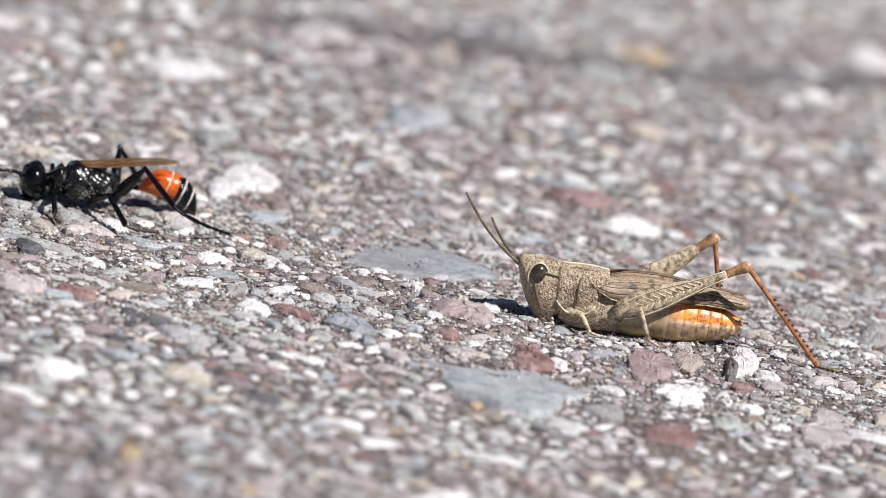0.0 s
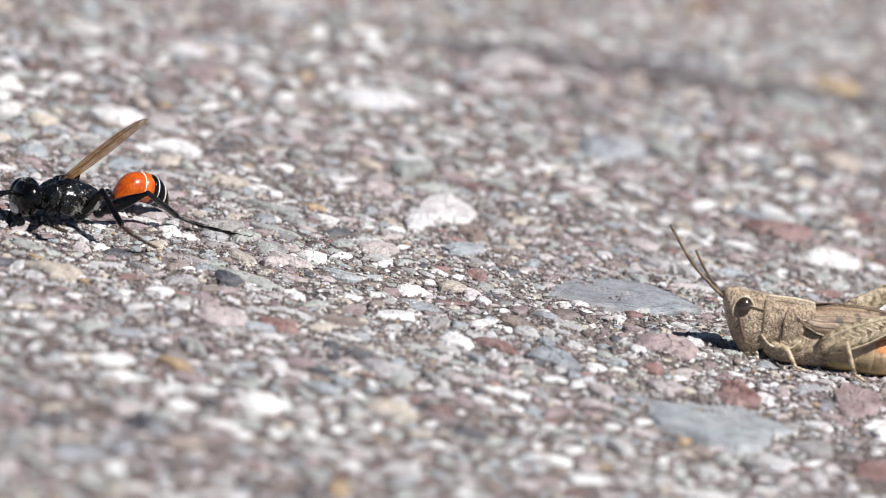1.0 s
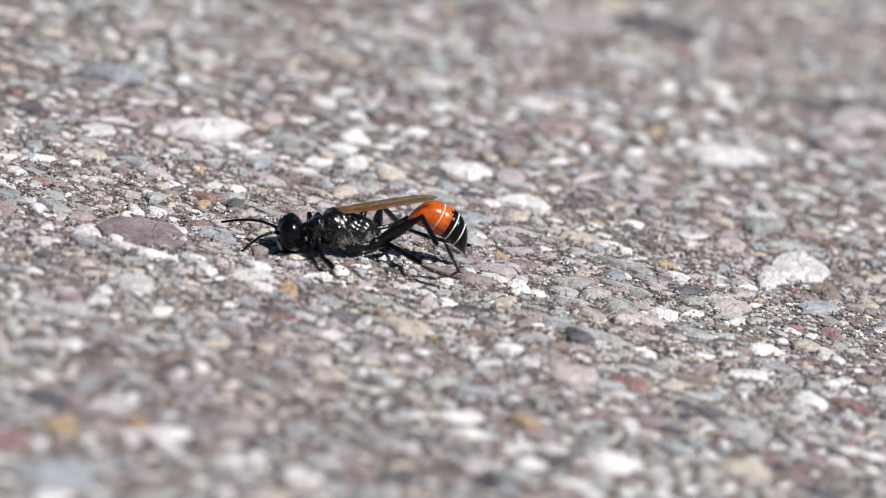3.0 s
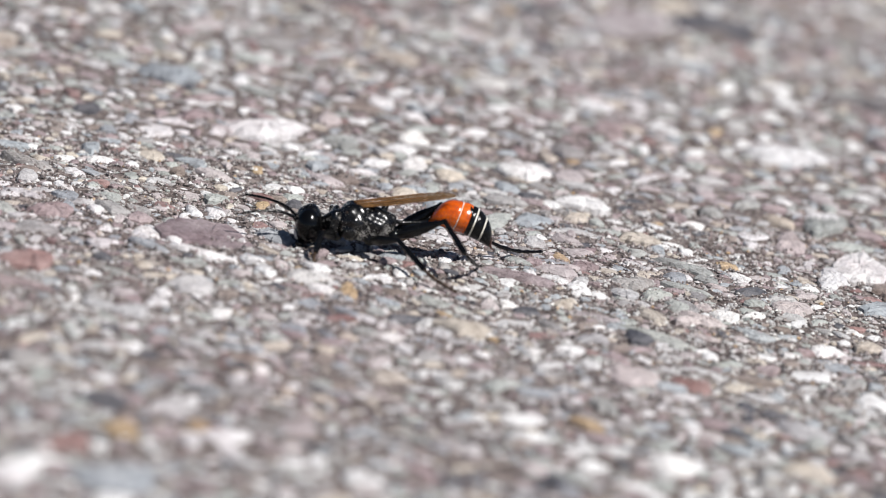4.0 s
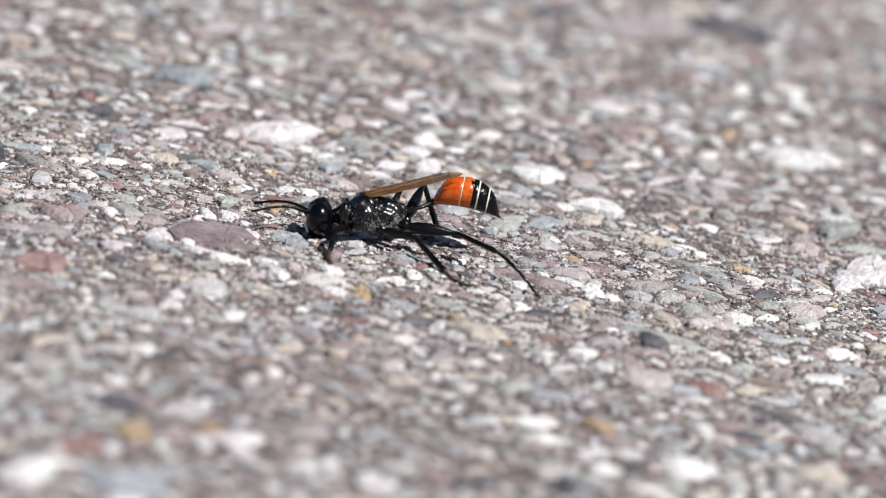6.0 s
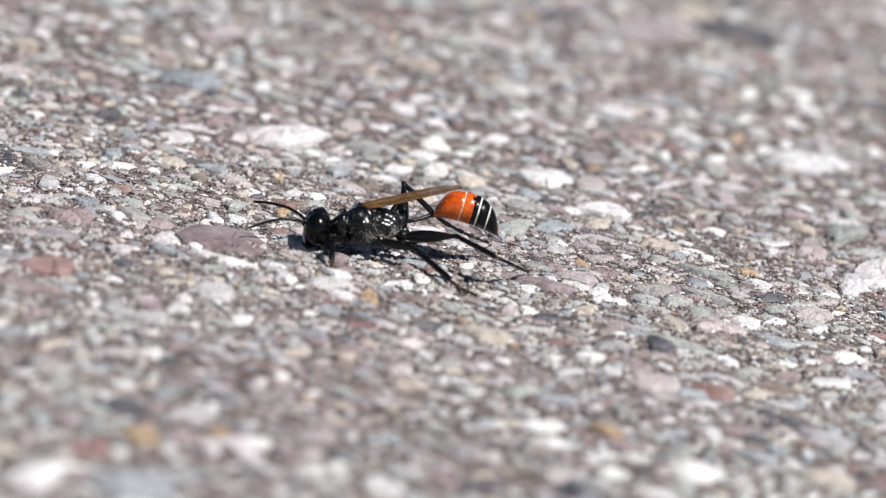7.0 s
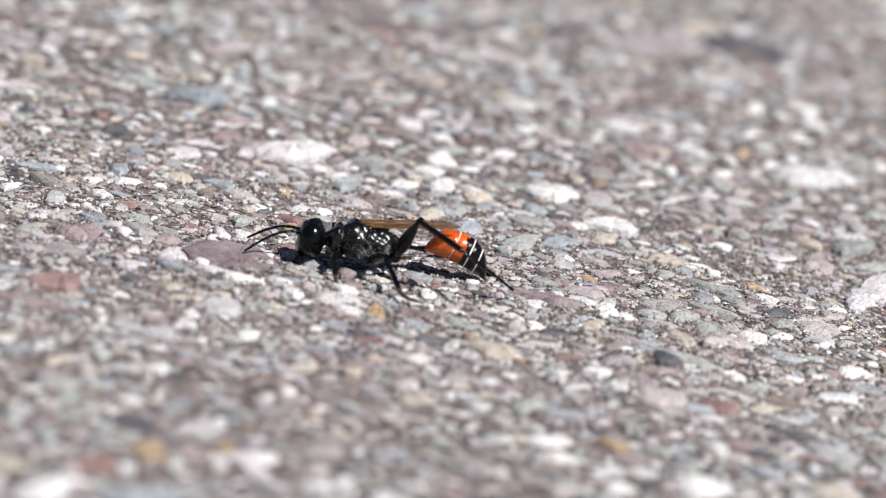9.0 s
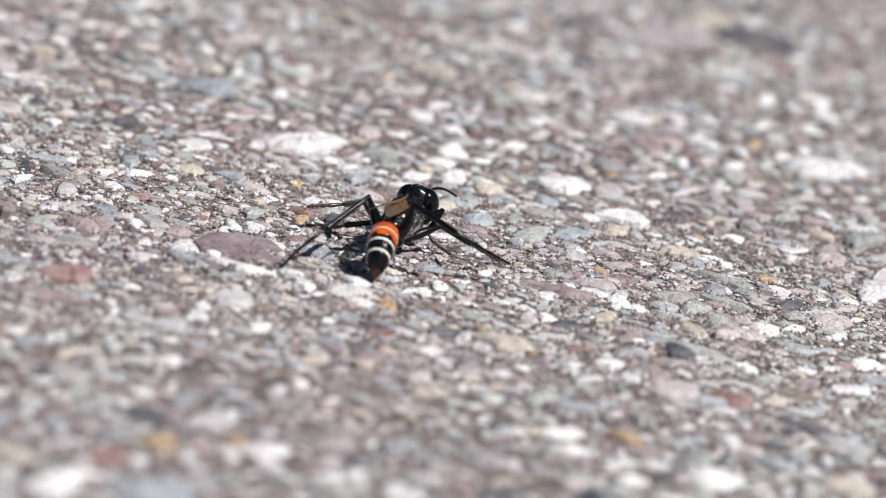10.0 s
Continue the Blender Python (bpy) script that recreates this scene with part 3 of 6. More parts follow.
def scatter():
    """Small stones packed between the large ones, from big to small: the nearest as pieces, the rest as one part."""
    rng = np.random.RandomState(77)
    cell = 4.0
    grid = {}
    pieces = []

    def near(x, y, r):
        gx, gy = int(x // cell), int(y // cell)
        for i in range(gx - 2, gx + 3):
            for j in range(gy - 2, gy + 3):
                for ox, oy, orr in grid.get((i, j), ()):
                    if (ox - x) ** 2 + (oy - y) ** 2 < (0.9 * (orr + r)) ** 2:
                        return True
        return False

    for x, y, r in taken:
        grid.setdefault((int(x // cell), int(y // cell)), []).append((x, y, r))
    for radius, tries in ((1.5, 330), (1.05, 1800), (0.76, 9000), (0.55, 28000), (0.4, 60000), (0.29, 60000)):
        for _ in range(tries):
            x, y = rng.uniform(X0, X1), rng.uniform(Y0, Y1)
            r = radius * rng.uniform(0.8, 1.2)
            if radius < 0.35 and not (-40 < y < 36):
                continue
            if not near(x, y, r):
                grid.setdefault((int(x // cell), int(y // cell)), []).append((x, y, r))
                pieces.append((x, y, r))
    return pieces


def lay_pieces():
    rng = np.random.RandomState(8)
    large = [lump(rng, 1.0, 1.0, 1.0, rng.randint(8, 12), 3, 0.17, 0.66) for _ in range(24)]
    small = [lump(rng, 1.0, 1.0, 1.0, rng.randint(6, 9), 2, 0.2, 0.62, False) for _ in range(24)]
    all_v, all_f, base = [], [], 0
    for x, y, r in scatter():
        v, f = (large if r > 0.6 else small)[rng.randint(24)]
        stretch, turn = rng.uniform(1.0, 1.6), rng.uniform(0, 180)
        size = (r * stretch * 1.05, r * 1.05 / stretch ** 0.7, min(0.4, r * rng.uniform(0.06, 0.46)))
        z = float(relief(x, y)) + rng.uniform(-0.06, 0.05)
        c, s = math.cos(radians(turn)), math.sin(radians(turn))
        p = v * size
        all_v.append(np.stack([x + p[:, 0] * c - p[:, 1] * s, y + p[:, 0] * s + p[:, 1] * c, z + p[:, 2]], -1))
        all_f.extend([tuple(i + base for i in face) for face in f])
        base += len(v)
    me = mesh_of("grit", np.concatenate(all_v) * MM, all_f, grit_mat, smooth=False)
    tagged(part("grit", me, ground), kind="stuff")
    fine_grit(rng)


def fine_grit(rng, n=76000):
    """Sand grains and chips on the binder, along the strip in which the insects walk."""
    x, y = rng.uniform(-48, 106, n), rng.uniform(-36, 26, n)
    r = 0.07 + 0.2 * rng.rand(n) ** 2.2
    c = np.stack([x, y, relief(x, y) + 0.3 * r], -1)
    octa = np.array([(1, 0, 0), (0, 1, 0), (-1, 0, 0), (0, -1, 0), (0.1, 0, 0.8), (0, 0, -0.8)])
    tri = np.array([(0, 1, 4), (1, 2, 4), (2, 3, 4), (3, 0, 4), (1, 0, 5), (2, 1, 5), (3, 2, 5), (0, 3, 5)])
    shape = octa[None] * (r[:, None, None] * rng.uniform(0.55, 1.35, (n, 6, 3)))
    a = rng.uniform(0, 2 * np.pi, n)[:, None]
    p = np.stack([shape[..., 0] * np.cos(a) - shape[..., 1] * np.sin(a), shape[..., 0] * np.sin(a) + shape[..., 1] * np.cos(a), shape[..., 2]], -1) + c[:, None]
    faces = (tri[None] + 6 * np.arange(n)[:, None, None]).reshape(-1, 3)
    me = mesh_of("sand", p.reshape(-1, 3) * MM, faces.tolist(), fine_mat, smooth=False)
    tagged(part("sand", me, ground), kind="stuff")


# ---------- insect materials ----------


def speckled(name, base, dark, light, scale, rough=0.45, bump=0.00004, spec=0.5, edge=0.18, coarse=False):
    """A skin with blotches and fine grain; scale: blotches a metre."""
    m, t, p = material(name, base, rough, spec=spec)
    w = coords(t, True)
    big, fine = noise_of(t, w, scale, 1.5 if coarse else 4, 0.65), noise_of(t, w, scale * 5, 3, 0.6)
    c = ramp_of(t, big.outputs[0], [(0.5 - edge, dark), (0.5, base), (0.5 + edge, light)])
    c = mixed(t, 1.0, c, ramp_of(t, fine.outputs[0], [(0.35, (0.62, 0.6, 0.58)), (0.55, (1.05, 1.05, 1.05))]), "MULTIPLY")
    t.links.new(c, p.inputs["Base Color"])
    t.links.new(ramp_of(t, fine.outputs[0], [(0.3, (min(1, rough + 0.15),) * 3), (0.7, (max(0.05, rough - 0.12),) * 3)]), p.inputs["Roughness"])
    bumped(t, p, (big if coarse else fine).outputs[0], 0.6, bump)
    return m


chitin = speckled("black_chitin", (0.003, 0.003, 0.0032), (0.002, 0.002, 0.002), (0.006, 0.006, 0.006), 1400, 0.15, 0.00004, 0.32)
pitted = speckled("pitted_black_chitin", (0.003, 0.003, 0.0034), (0.0015, 0.0015, 0.0015), (0.008, 0.0078, 0.0075), 1000, 0.24, 0.00007, 0.55, 0.17, True)
eye_black = speckled("black_eye", (0.002, 0.002, 0.0022), (0.002, 0.002, 0.002), (0.003, 0.003, 0.003), 400, 0.13, 0.0, 0.3)
orange_skin = speckled("orange_chitin", (0.54, 0.088, 0.006), (0.38, 0.05, 0.004), (0.66, 0.135, 0.011), 700, 0.2, 0.00003, 0.6)
pale_band = speckled("pale_band", (0.8, 0.76, 0.66), (0.6, 0.55, 0.45), (0.85, 0.83, 0.78), 900, 0.35, 0.00001)
sting_red = speckled("sting_skin", (0.05, 0.015, 0.008), (0.02, 0.008, 0.005), (0.1, 0.03, 0.012), 900, 0.3, 0.00001)
silver_hair = speckled("silver_hair", (0.58, 0.56, 0.53), (0.4, 0.38, 0.35), (0.7, 0.68, 0.64), 900, 0.3, 0.00001)
foot_brown = speckled("foot_brown", (0.045, 0.028, 0.018), (0.02, 0.014, 0.01), (0.09, 0.055, 0.03), 1200, 0.4, 0.00002)
vein_brown = speckled("wing_vein", (0.16, 0.075, 0.025), (0.09, 0.04, 0.015), (0.24, 0.12, 0.04), 900, 0.35, 0.00001)


def netted(name, pit, net, scale):
    """A tan skin with a pale raised net round dark pits, and brown stains."""
    m, t, p = material(name, net, 0.42, spec=0.5)
    w = coords(t, True)
    v = node(t, "ShaderNodeTexVoronoi", Scale=scale)
    warp = noise_of(t, w, scale * 0.5, 3, 0.6)
    t.links.new(mixed(t, 0.0012, w, warp.outputs[1], "LINEAR_LIGHT"), v.inputs["Vector"])
    stain, fine = noise_of(t, w, 700, 4, 0.65), noise_of(t, w, scale * 2.5, 3, 0.6)
    c = ramp_of(t, v.outputs["Distance"], [(0.2, pit), (0.42, tuple(0.55 * a + 0.45 * b for a, b in zip(net, pit))), (0.6, net)])
    c = mixed(t, 1.0, c, ramp_of(t, stain.outputs[0], [(0.34, (0.55, 0.5, 0.46)), (0.5, (1, 1, 1)), (0.68, (1.2, 1.18, 1.14))]), "MULTIPLY")
    c = mixed(t, 1.0, c, ramp_of(t, fine.outputs[0], [(0.35, (0.65, 0.62, 0.6)), (0.52, (1, 1, 1))]), "MULTIPLY")
    t.links.new(c, p.inputs["Base Color"])
    bumped(t, p, v.outputs["Distance"], 0.7, 0.00022)
    return m


tan_skin = netted("tan_skin", (0.12, 0.08, 0.052), (0.55, 0.435, 0.31), 3100)
pale_tan = speckled("pale_tan_skin", (0.42, 0.335, 0.215), (0.15, 0.105, 0.065), (0.64, 0.53, 0.37), 1900, 0.42, 0.00012, 0.5, 0.12)
ridge_tan = speckled("ridge_tan", (0.66, 0.58, 0.42), (0.5, 0.42, 0.28), (0.72, 0.65, 0.5), 900, 0.45, 0.00002)
brown_keel = speckled("dark_keel", (0.14, 0.095, 0.06), (0.08, 0.05, 0.03), (0.22, 0.16, 0.1), 900, 0.5, 0.00003)
knee_orange = speckled("knee_skin", (0.36, 0.19, 0.095), (0.09, 0.05, 0.035), (0.6, 0.38, 0.21), 1100, 0.4, 0.00003)
shin_red = speckled("shin_skin", (0.36, 0.14, 0.06), (0.16, 0.07, 0.04), (0.5, 0.24, 0.11), 1100, 0.35, 0.00003)
spine_dark = speckled("spine_dark", (0.05, 0.028, 0.018), (0.03, 0.018, 0.012), (0.1, 0.05, 0.03), 700, 0.35, 0.00001)
hopper_eye = speckled("brown_eye", (0.04, 0.026, 0.017), (0.015, 0.01, 0.007), (0.1, 0.07, 0.046), 450, 0.1, 0.000004, 1.0)

# grasshopper belly: yellow below, mottled tan along the side, orange on the hind back
belly_mat, _t, _p = material("belly_skin", (0.5, 0.4, 0.15), 0.38, spec=0.9)
_w = coords(_t, True)
_sep = _t.nodes.new("ShaderNodeSeparateXYZ")
_t.links.new(_w, _sep.inputs[0])
_up = node(_t, "ShaderNodeMapRange", From_Min=0.0002, From_Max=0.0042)
_t.links.new(_sep.outputs[2], _up.inputs[0])
_aft = node(_t, "ShaderNodeMapRange", From_Min=0.0115, From_Max=0.0135)
_t.links.new(_sep.outputs[0], _aft.inputs[0])
_mott = noise_of(_t, _w, 1300, 4, 0.7)
# shading beneath the belly is put into the dark lowest stop, under the yellow
_front = ramp_of(_t, _up.outputs[0], [(0.0, (0.2, 0.15, 0.06)), (0.16, (0.4, 0.32, 0.11)), (0.26, (0.2, 0.14, 0.08)), (0.4, (0.36, 0.27, 0.16)), (1.0, (0.3, 0.22, 0.14))])
# the pale stop just below the orange is a line of glare painted in
_back = ramp_of(_t, _up.outputs[0], [(0.0, (0.42, 0.2, 0.06)), (0.16, (0.42, 0.28, 0.1)), (0.3, (0.3, 0.2, 0.115)), (0.46, (0.38, 0.27, 0.16)), (0.54, (0.8, 0.55, 0.36)), (0.6, (0.9, 0.3, 0.03)), (1.0, (0.92, 0.22, 0.012))])
_c = mixed(_t, _aft.outputs[0], _front, _back)
_c = mixed(_t, 1.0, _c, mixed(_t, _aft.outputs[0], ramp_of(_t, _mott.outputs[0], [(0.35, (0.55, 0.5, 0.45)), (0.52, (1, 1, 1)), (0.7, (1.1, 1.1, 1.1))]), ramp_of(_t, _mott.outputs[0], [(0.38, (0.4, 0.35, 0.32)), (0.5, (1, 1, 1)), (0.66, (1.25, 1.22, 1.2))])), "MULTIPLY")
_t.links.new(_c, _p.inputs["Base Color"])
bumped(_t, _p, _mott.outputs[0], 0.5, 0.0001)

# forewings of the grasshopper: brown with long dark and pale streaks
cover_mat, _t, _p = material("wing_cover_skin", (0.25, 0.18, 0.11), 0.5)
_w = coords(_t, True)
_map = _t.nodes.new("ShaderNodeMapping")
_map.inputs["Scale"].default_value = (250, 2600, 2600)
_t.links.new(_w, _map.inputs[0])
_streak = noise_of(_t, _map.outputs[0], 1.0, 4, 0.65)
_fine = noise_of(_t, _w, 5200, 3, 0.6)
_c = ramp_of(_t, _streak.outputs[0], [(0.33, (0.08, 0.055, 0.038)), (0.45, (0.22, 0.15, 0.097)), (0.58, (0.34, 0.24, 0.155)), (0.75, (0.48, 0.37, 0.26))])
_blot = noise_of(_t, _w, 1150, 2, 0.5)
_c = mixed(_t, 1.0, _c, ramp_of(_t, _blot.outputs[0], [(0.36, (0.3, 0.27, 0.25)), (0.46, (1, 1, 1))]), "MULTIPLY")
_t.links.new(mixed(_t, 1.0, _c, ramp_of(_t, _fine.outputs[0], [(0.35, (0.6, 0.58, 0.55)), (0.55, (1, 1, 1))]), "MULTIPLY"), _p.inputs["Base Color"])
bumped(_t, _p, _streak.outputs[0], 0.5, 0.0001)

# smoky amber wing skin, half clear
wing_mat, _t, _p = material("amber_wing_skin", (0.16, 0.092, 0.04), 0.28)
_w = coords(_t, True)
_wn = noise_of(_t, _w, 700, 3, 0.6)
_t.links.new(ramp_of(_t, _wn.outputs[0], [(0.3, (0.085, 0.047, 0.02)), (0.7, (0.19, 0.115, 0.05))]), _p.inputs["Base Color"])
_t.links.new(ramp_of(_t, _wn.outputs[0], [(0.3, (0.6,) * 3), (0.7, (0.42,) * 3)]), _p.inputs["Alpha"])
bumped(_t, _p, _wn.outputs[0], 0.3, 0.00005)

# ---------- shapes for the insects, in mm ----------


def loft(rows, sides=22, power=2.0):
    """Rings across x: rows of x, y, z, half width, half height; closed at both ends."""
    verts, faces = [], []
    for x, y, z, ry, rz in rows:
        for k in range(sides):
            a = 2 * math.pi * k / sides
            c, s = math.cos(a), math.sin(a)
            verts.append((x, y + ry * math.copysign(abs(c) ** (2 / power), c), z + rz * math.copysign(abs(s) ** (2 / power), s)))
    n = len(rows)
    for r in range(n - 1):
        for k in range(sides):
            j = (k + 1) % sides
            faces.append((r * sides + k, r * sides + j, (r + 1) * sides + j, (r + 1) * sides + k))
    for r in (0, n - 1):
        verts.append((rows[r][0], rows[r][1], rows[r][2]))
        for k in range(sides):
            j = (k + 1) % sides
            faces.append((r * sides + j, r * sides + k, len(verts) - 1) if r == 0 else (r * sides + k, r * sides + j, len(verts) - 1))
    return verts, faces


def smooth_rows(rows, steps=4):
    """More rings between the given ones, on a smooth curve."""
    r = np.array(rows, float)
    out = []
    for k in range(len(r) - 1):
        p0, p1, p2, p3 = r[max(k - 1, 0)], r[k], r[k + 1], r[min(k + 2, len(r) - 1)]
        for s in range(steps):
            u = s / steps
            q = 0.5 * (2 * p1 + (p2 - p0) * u + (2 * p0 - 5 * p1 + 4 * p2 - p3) * u * u + (3 * p1 - p0 - 3 * p2 + p3) * u ** 3)
            q[3:] = np.maximum(q[3:], 0.02)
            out.append(tuple(q))
    return out + [tuple(r[-1])]


def tube(points, radii, sides=8):
    """A round tube along points."""
    pts = [Vector(p) for p in points]
    verts, faces = [], []
    side = None
    for k, p in enumerate(pts):
        d = (pts[min(k + 1, len(pts) - 1)] - pts[max(k - 1, 0)]).normalized()
        if side is None:
            side = d.orthogonal().normalized()
        side = (side - d * side.dot(d)).normalized()
        up = d.cross(side)
        for j in range(sides):
            a = 2 * math.pi * j / sides
            verts.append(tuple(p + (side * math.cos(a) + up * math.sin(a)) * radii[k]))
    n = len(pts)
    for r in range(n - 1):
        for k in range(sides):
            j = (k + 1) % sides
            faces.append((r * sides + k, r * sides + j, (r + 1) * sides + j, (r + 1) * sides + k))
    faces.append(tuple(range(sides))[::-1])
    faces.append(tuple(range((n - 1) * sides, n * sides)))
    return verts, faces


def curve(points, steps=5):
    p = [(*q, 1, 1) for q in points]
    return [q[:3] for q in smooth_rows(p, steps)]


def joined(*shapes):
    verts, faces = [], []
    for v, f in shapes:
        faces += [tuple(i + len(verts) for i in face) for face in f]
        verts += list(v)
    return verts, faces


def egg(cx, cy, cz, rx, ry, rz, turn=None):
    """A rounded ball of three half axes."""
    rows = []
    for k in range(11):
        a = math.pi * k / 10
        rows.append((-math.cos(a), 0, 0, max(0.02, math.sin(a)), max(0.02, math.sin(a))))
    v, f = loft(rows, 18)
    m = turn or Matrix()
    return [tuple(m.to_3x3() @ Vector((x * rx, y * ry, z * rz)) + Vector((cx, cy, cz))) for x, y, z in v], f


def solid(name, shape, mat, parent, label="", m=None):
    """A part from a shape in mm."""
    v, f = shape
    me = mesh_of(name, np.array(v) * MM, f, mat)
    bm = bmesh.new()
    bm.from_mesh(me)
    bmesh.ops.recalc_face_normals(bm, faces=bm.faces)
    bm.to_mesh(me)
    bm.free()
    return part(name, me, parent, label, m)


def hairs(rng, spots, length, radius):
    """Fine bristles from spots of (place, way)."""
    out = []
    for p, d in spots:
        d = (Vector(d) + Vector(rng.uniform(-0.5, 0.5, 3))).normalized()
        n = length * rng.uniform(0.6, 1.2)
        p = Vector(p)
        out.append(tube([p, p + d * n * 0.5, p + d * n + Vector((-0.1, 0, -0.06)) * n], [radius, radius * 0.8, radius * 0.2], 4))
    return joined(*out)


def along(a, b, up):
    """A pose in mm at a, with x towards b and z near up."""
    x = (Vector(b) - Vector(a)).normalized()
    y = Vector(up).cross(x).normalized()
    z = x.cross(y)
    m = Matrix((x, y, z)).transposed().to_4x4()
    return Matrix.Translation(Vector(a) * MM) @ m


# ---------- the grasshopper: x towards its tail, y away from the camera's side, z up from the road, in mm ----------


def plate(top, low, thick, n_across=7, bulge=0.0):
    """A thin curved blade between two edge curves of equal length."""
    verts, faces, n = [], [], len(top)
    for off in (thick / 2, -thick / 2):
        for a, b in zip(top, low):
            a, b = Vector(a), Vector(b)
            for j in range(n_across):
                u = j / (n_across - 1)
                p = a.lerp(b, u)
                sign = 1 if b.y >= 0 else -1
                verts.append((p.x, p.y + sign * (bulge * math.sin(math.pi * u) + off), p.z))
    k2 = n * n_across
    for i in range(n - 1):
        for j in range(n_across - 1):
            k = i * n_across + j
            faces += [(k, k + 1, k + n_across + 1, k + n_across), (k2 + k, k2 + k + n_across, k2 + k + n_across + 1, k2 + k + 1)]
        for j in (0, n_across - 1):
            k = i * n_across + j
            faces.append((k, k + n_across, k2 + k + n_across, k2 + k))
    for i in (0, n - 1):
        for j in range(n_across - 1):
            k = i * n_across + j
            faces.append((k, k + 1, k2 + k + 1, k2 + k))
    return verts, faces


def hopper_hind_leg(gh, s, hip, knee, ankle, toe):
    """The long jumping leg: thigh with herringbone ridges, spiny shin, foot."""
    hip, knee, ankle, toe = Vector(hip), Vector(knee), Vector(ankle), Vector(toe)
    n = (knee - hip).length
    m = along(hip, knee, (0, 0, 1))
    rows = [(-0.5, 0, 0.1, 0.2, 0.3), (0.0, 0, 0.15, 0.38, 0.75), (1.4, 0, 0.1, 0.52, 1.12), (3.4, 0, 0.05, 0.55, 1.15), (5.6, 0, 0, 0.46, 0.85), (8.0, 0, -0.02, 0.36, 0.52), (n - 1.9, 0, 0, 0.3, 0.36)]
    leg = solid("hind_leg", loft(smooth_rows(rows, 5), 22, 2.3), pale_tan, gh, "large pale tan jumping leg", m=m)
    rows = [(n - 2.0, 0, 0, 0.3, 0.36), (n - 1.0, 0, 0.02, 0.36, 0.42), (n - 0.3, 0, 0.02, 0.44, 0.52), (n + 0.15, 0, 0, 0.4, 0.46), (n + 0.4, 0, -0.05, 0.2, 0.25)]
    solid("knee", loft(smooth_rows(rows, 4), 16), knee_orange, leg, "brownish orange knee")
    side = -1 if s < 0 else 1
    wide = lambda x: float(np.interp(x, [0, 1.4, 3.4, 5.6, 8, 10], [0.38, 0.52, 0.55, 0.46, 0.36, 0.3]))
    tall = lambda x: float(np.interp(x, [0, 1.4, 3.4, 5.6, 8, 10], [0.6, 0.95, 0.98, 0.72, 0.44, 0.33]))
    for k in range(13):
        x = 0.2 + k * 0.55
        for up in (1, -1):
            pts = [(x + 0.75 - 0.75 * u, side * wide(x) * (1.0 - 0.25 * u * u), 0.05 + up * tall(x) * (0.08 + 0.72 * u)) for u in (0, 0.35, 0.7, 1.0)]
            solid("ridge", tube(pts, [0.05, 0.055, 0.05, 0.03], 5), ridge_tan, leg, "pale herringbone ridge")
    for up in (1, -1):
        pts = [(x, side * 0.78 * wide(x), 0.05 + up * 0.92 * tall(x)) for x in np.linspace(0.1, n - 2.0, 14)]
        solid("edge_ridge", tube(pts, [0.06] * 14, 5), ridge_tan, leg)
    lt = (ankle - knee).length
    shin_pose = m.inverted() @ along(knee, ankle, (1, 0, 0.5))
    rows = [(-0.1, 0, 0, 0.22, 0.24), (0.4, 0, 0, 0.24, 0.27), (1.2, 0, 0, 0.2, 0.22), (lt * 0.6, 0, 0, 0.2, 0.22), (lt - 0.4, 0, 0, 0.25, 0.27), (lt + 0.1, 0, 0, 0.18, 0.2)]
    solid("tibia", loft(smooth_rows(rows, 5), 14), shin_red, leg, "reddish brown spiny shin", m=shin_pose)
    spine = mesh_of("spine", np.array(tube([(0, 0, 0), (0.13, 0, 0.16), (0.26, 0, 0.27)], [0.065, 0.045, 0.012], 5)[0]) * MM, tube([(0, 0, 0), (0.13, 0, 0.16), (0.26, 0, 0.27)], [0.065, 0.045, 0.012], 5)[1], spine_dark)
    for k in range(12):
        for w in (1, -1):
            part("spine", spine, leg, m=shin_pose @ pose((lt * 0.34 + k * lt * 0.052) * MM, w * 0.14 * MM, 0.16 * MM, -w * 14))
    for w in (1, -1):
        for turn in (20, 160):
            part("spur", spine, leg, m=shin_pose @ pose((lt - 0.1) * MM, w * 0.1 * MM, 0, -w * turn, 25))
    la = (toe - ankle).length
    pieces = [loft(smooth_rows([(a - 0.05, 0, 0, 0.1, 0.1), (a + 0.2, 0, -0.02, 0.17, 0.16), (b - 0.15, 0, -0.03, 0.17, 0.15), (b, 0, 0, 0.1, 0.1)], 3), 10) for a, b in ((0, la * 0.4), (la * 0.4, la * 0.6), (la * 0.6, la))]
    for w in (1, -1):
        pieces.append(tube(curve([(la, 0, 0), (la + 0.22, w * 0.2, 0.06), (la + 0.4, w * 0.34, -0.14)], 3), np.linspace(0.07, 0.015, 7), 6))
    solid("tarsus", joined(*pieces), brown_keel, leg, m=m.inverted() @ along(ankle, toe, (0, 0, 1)))
    return leg


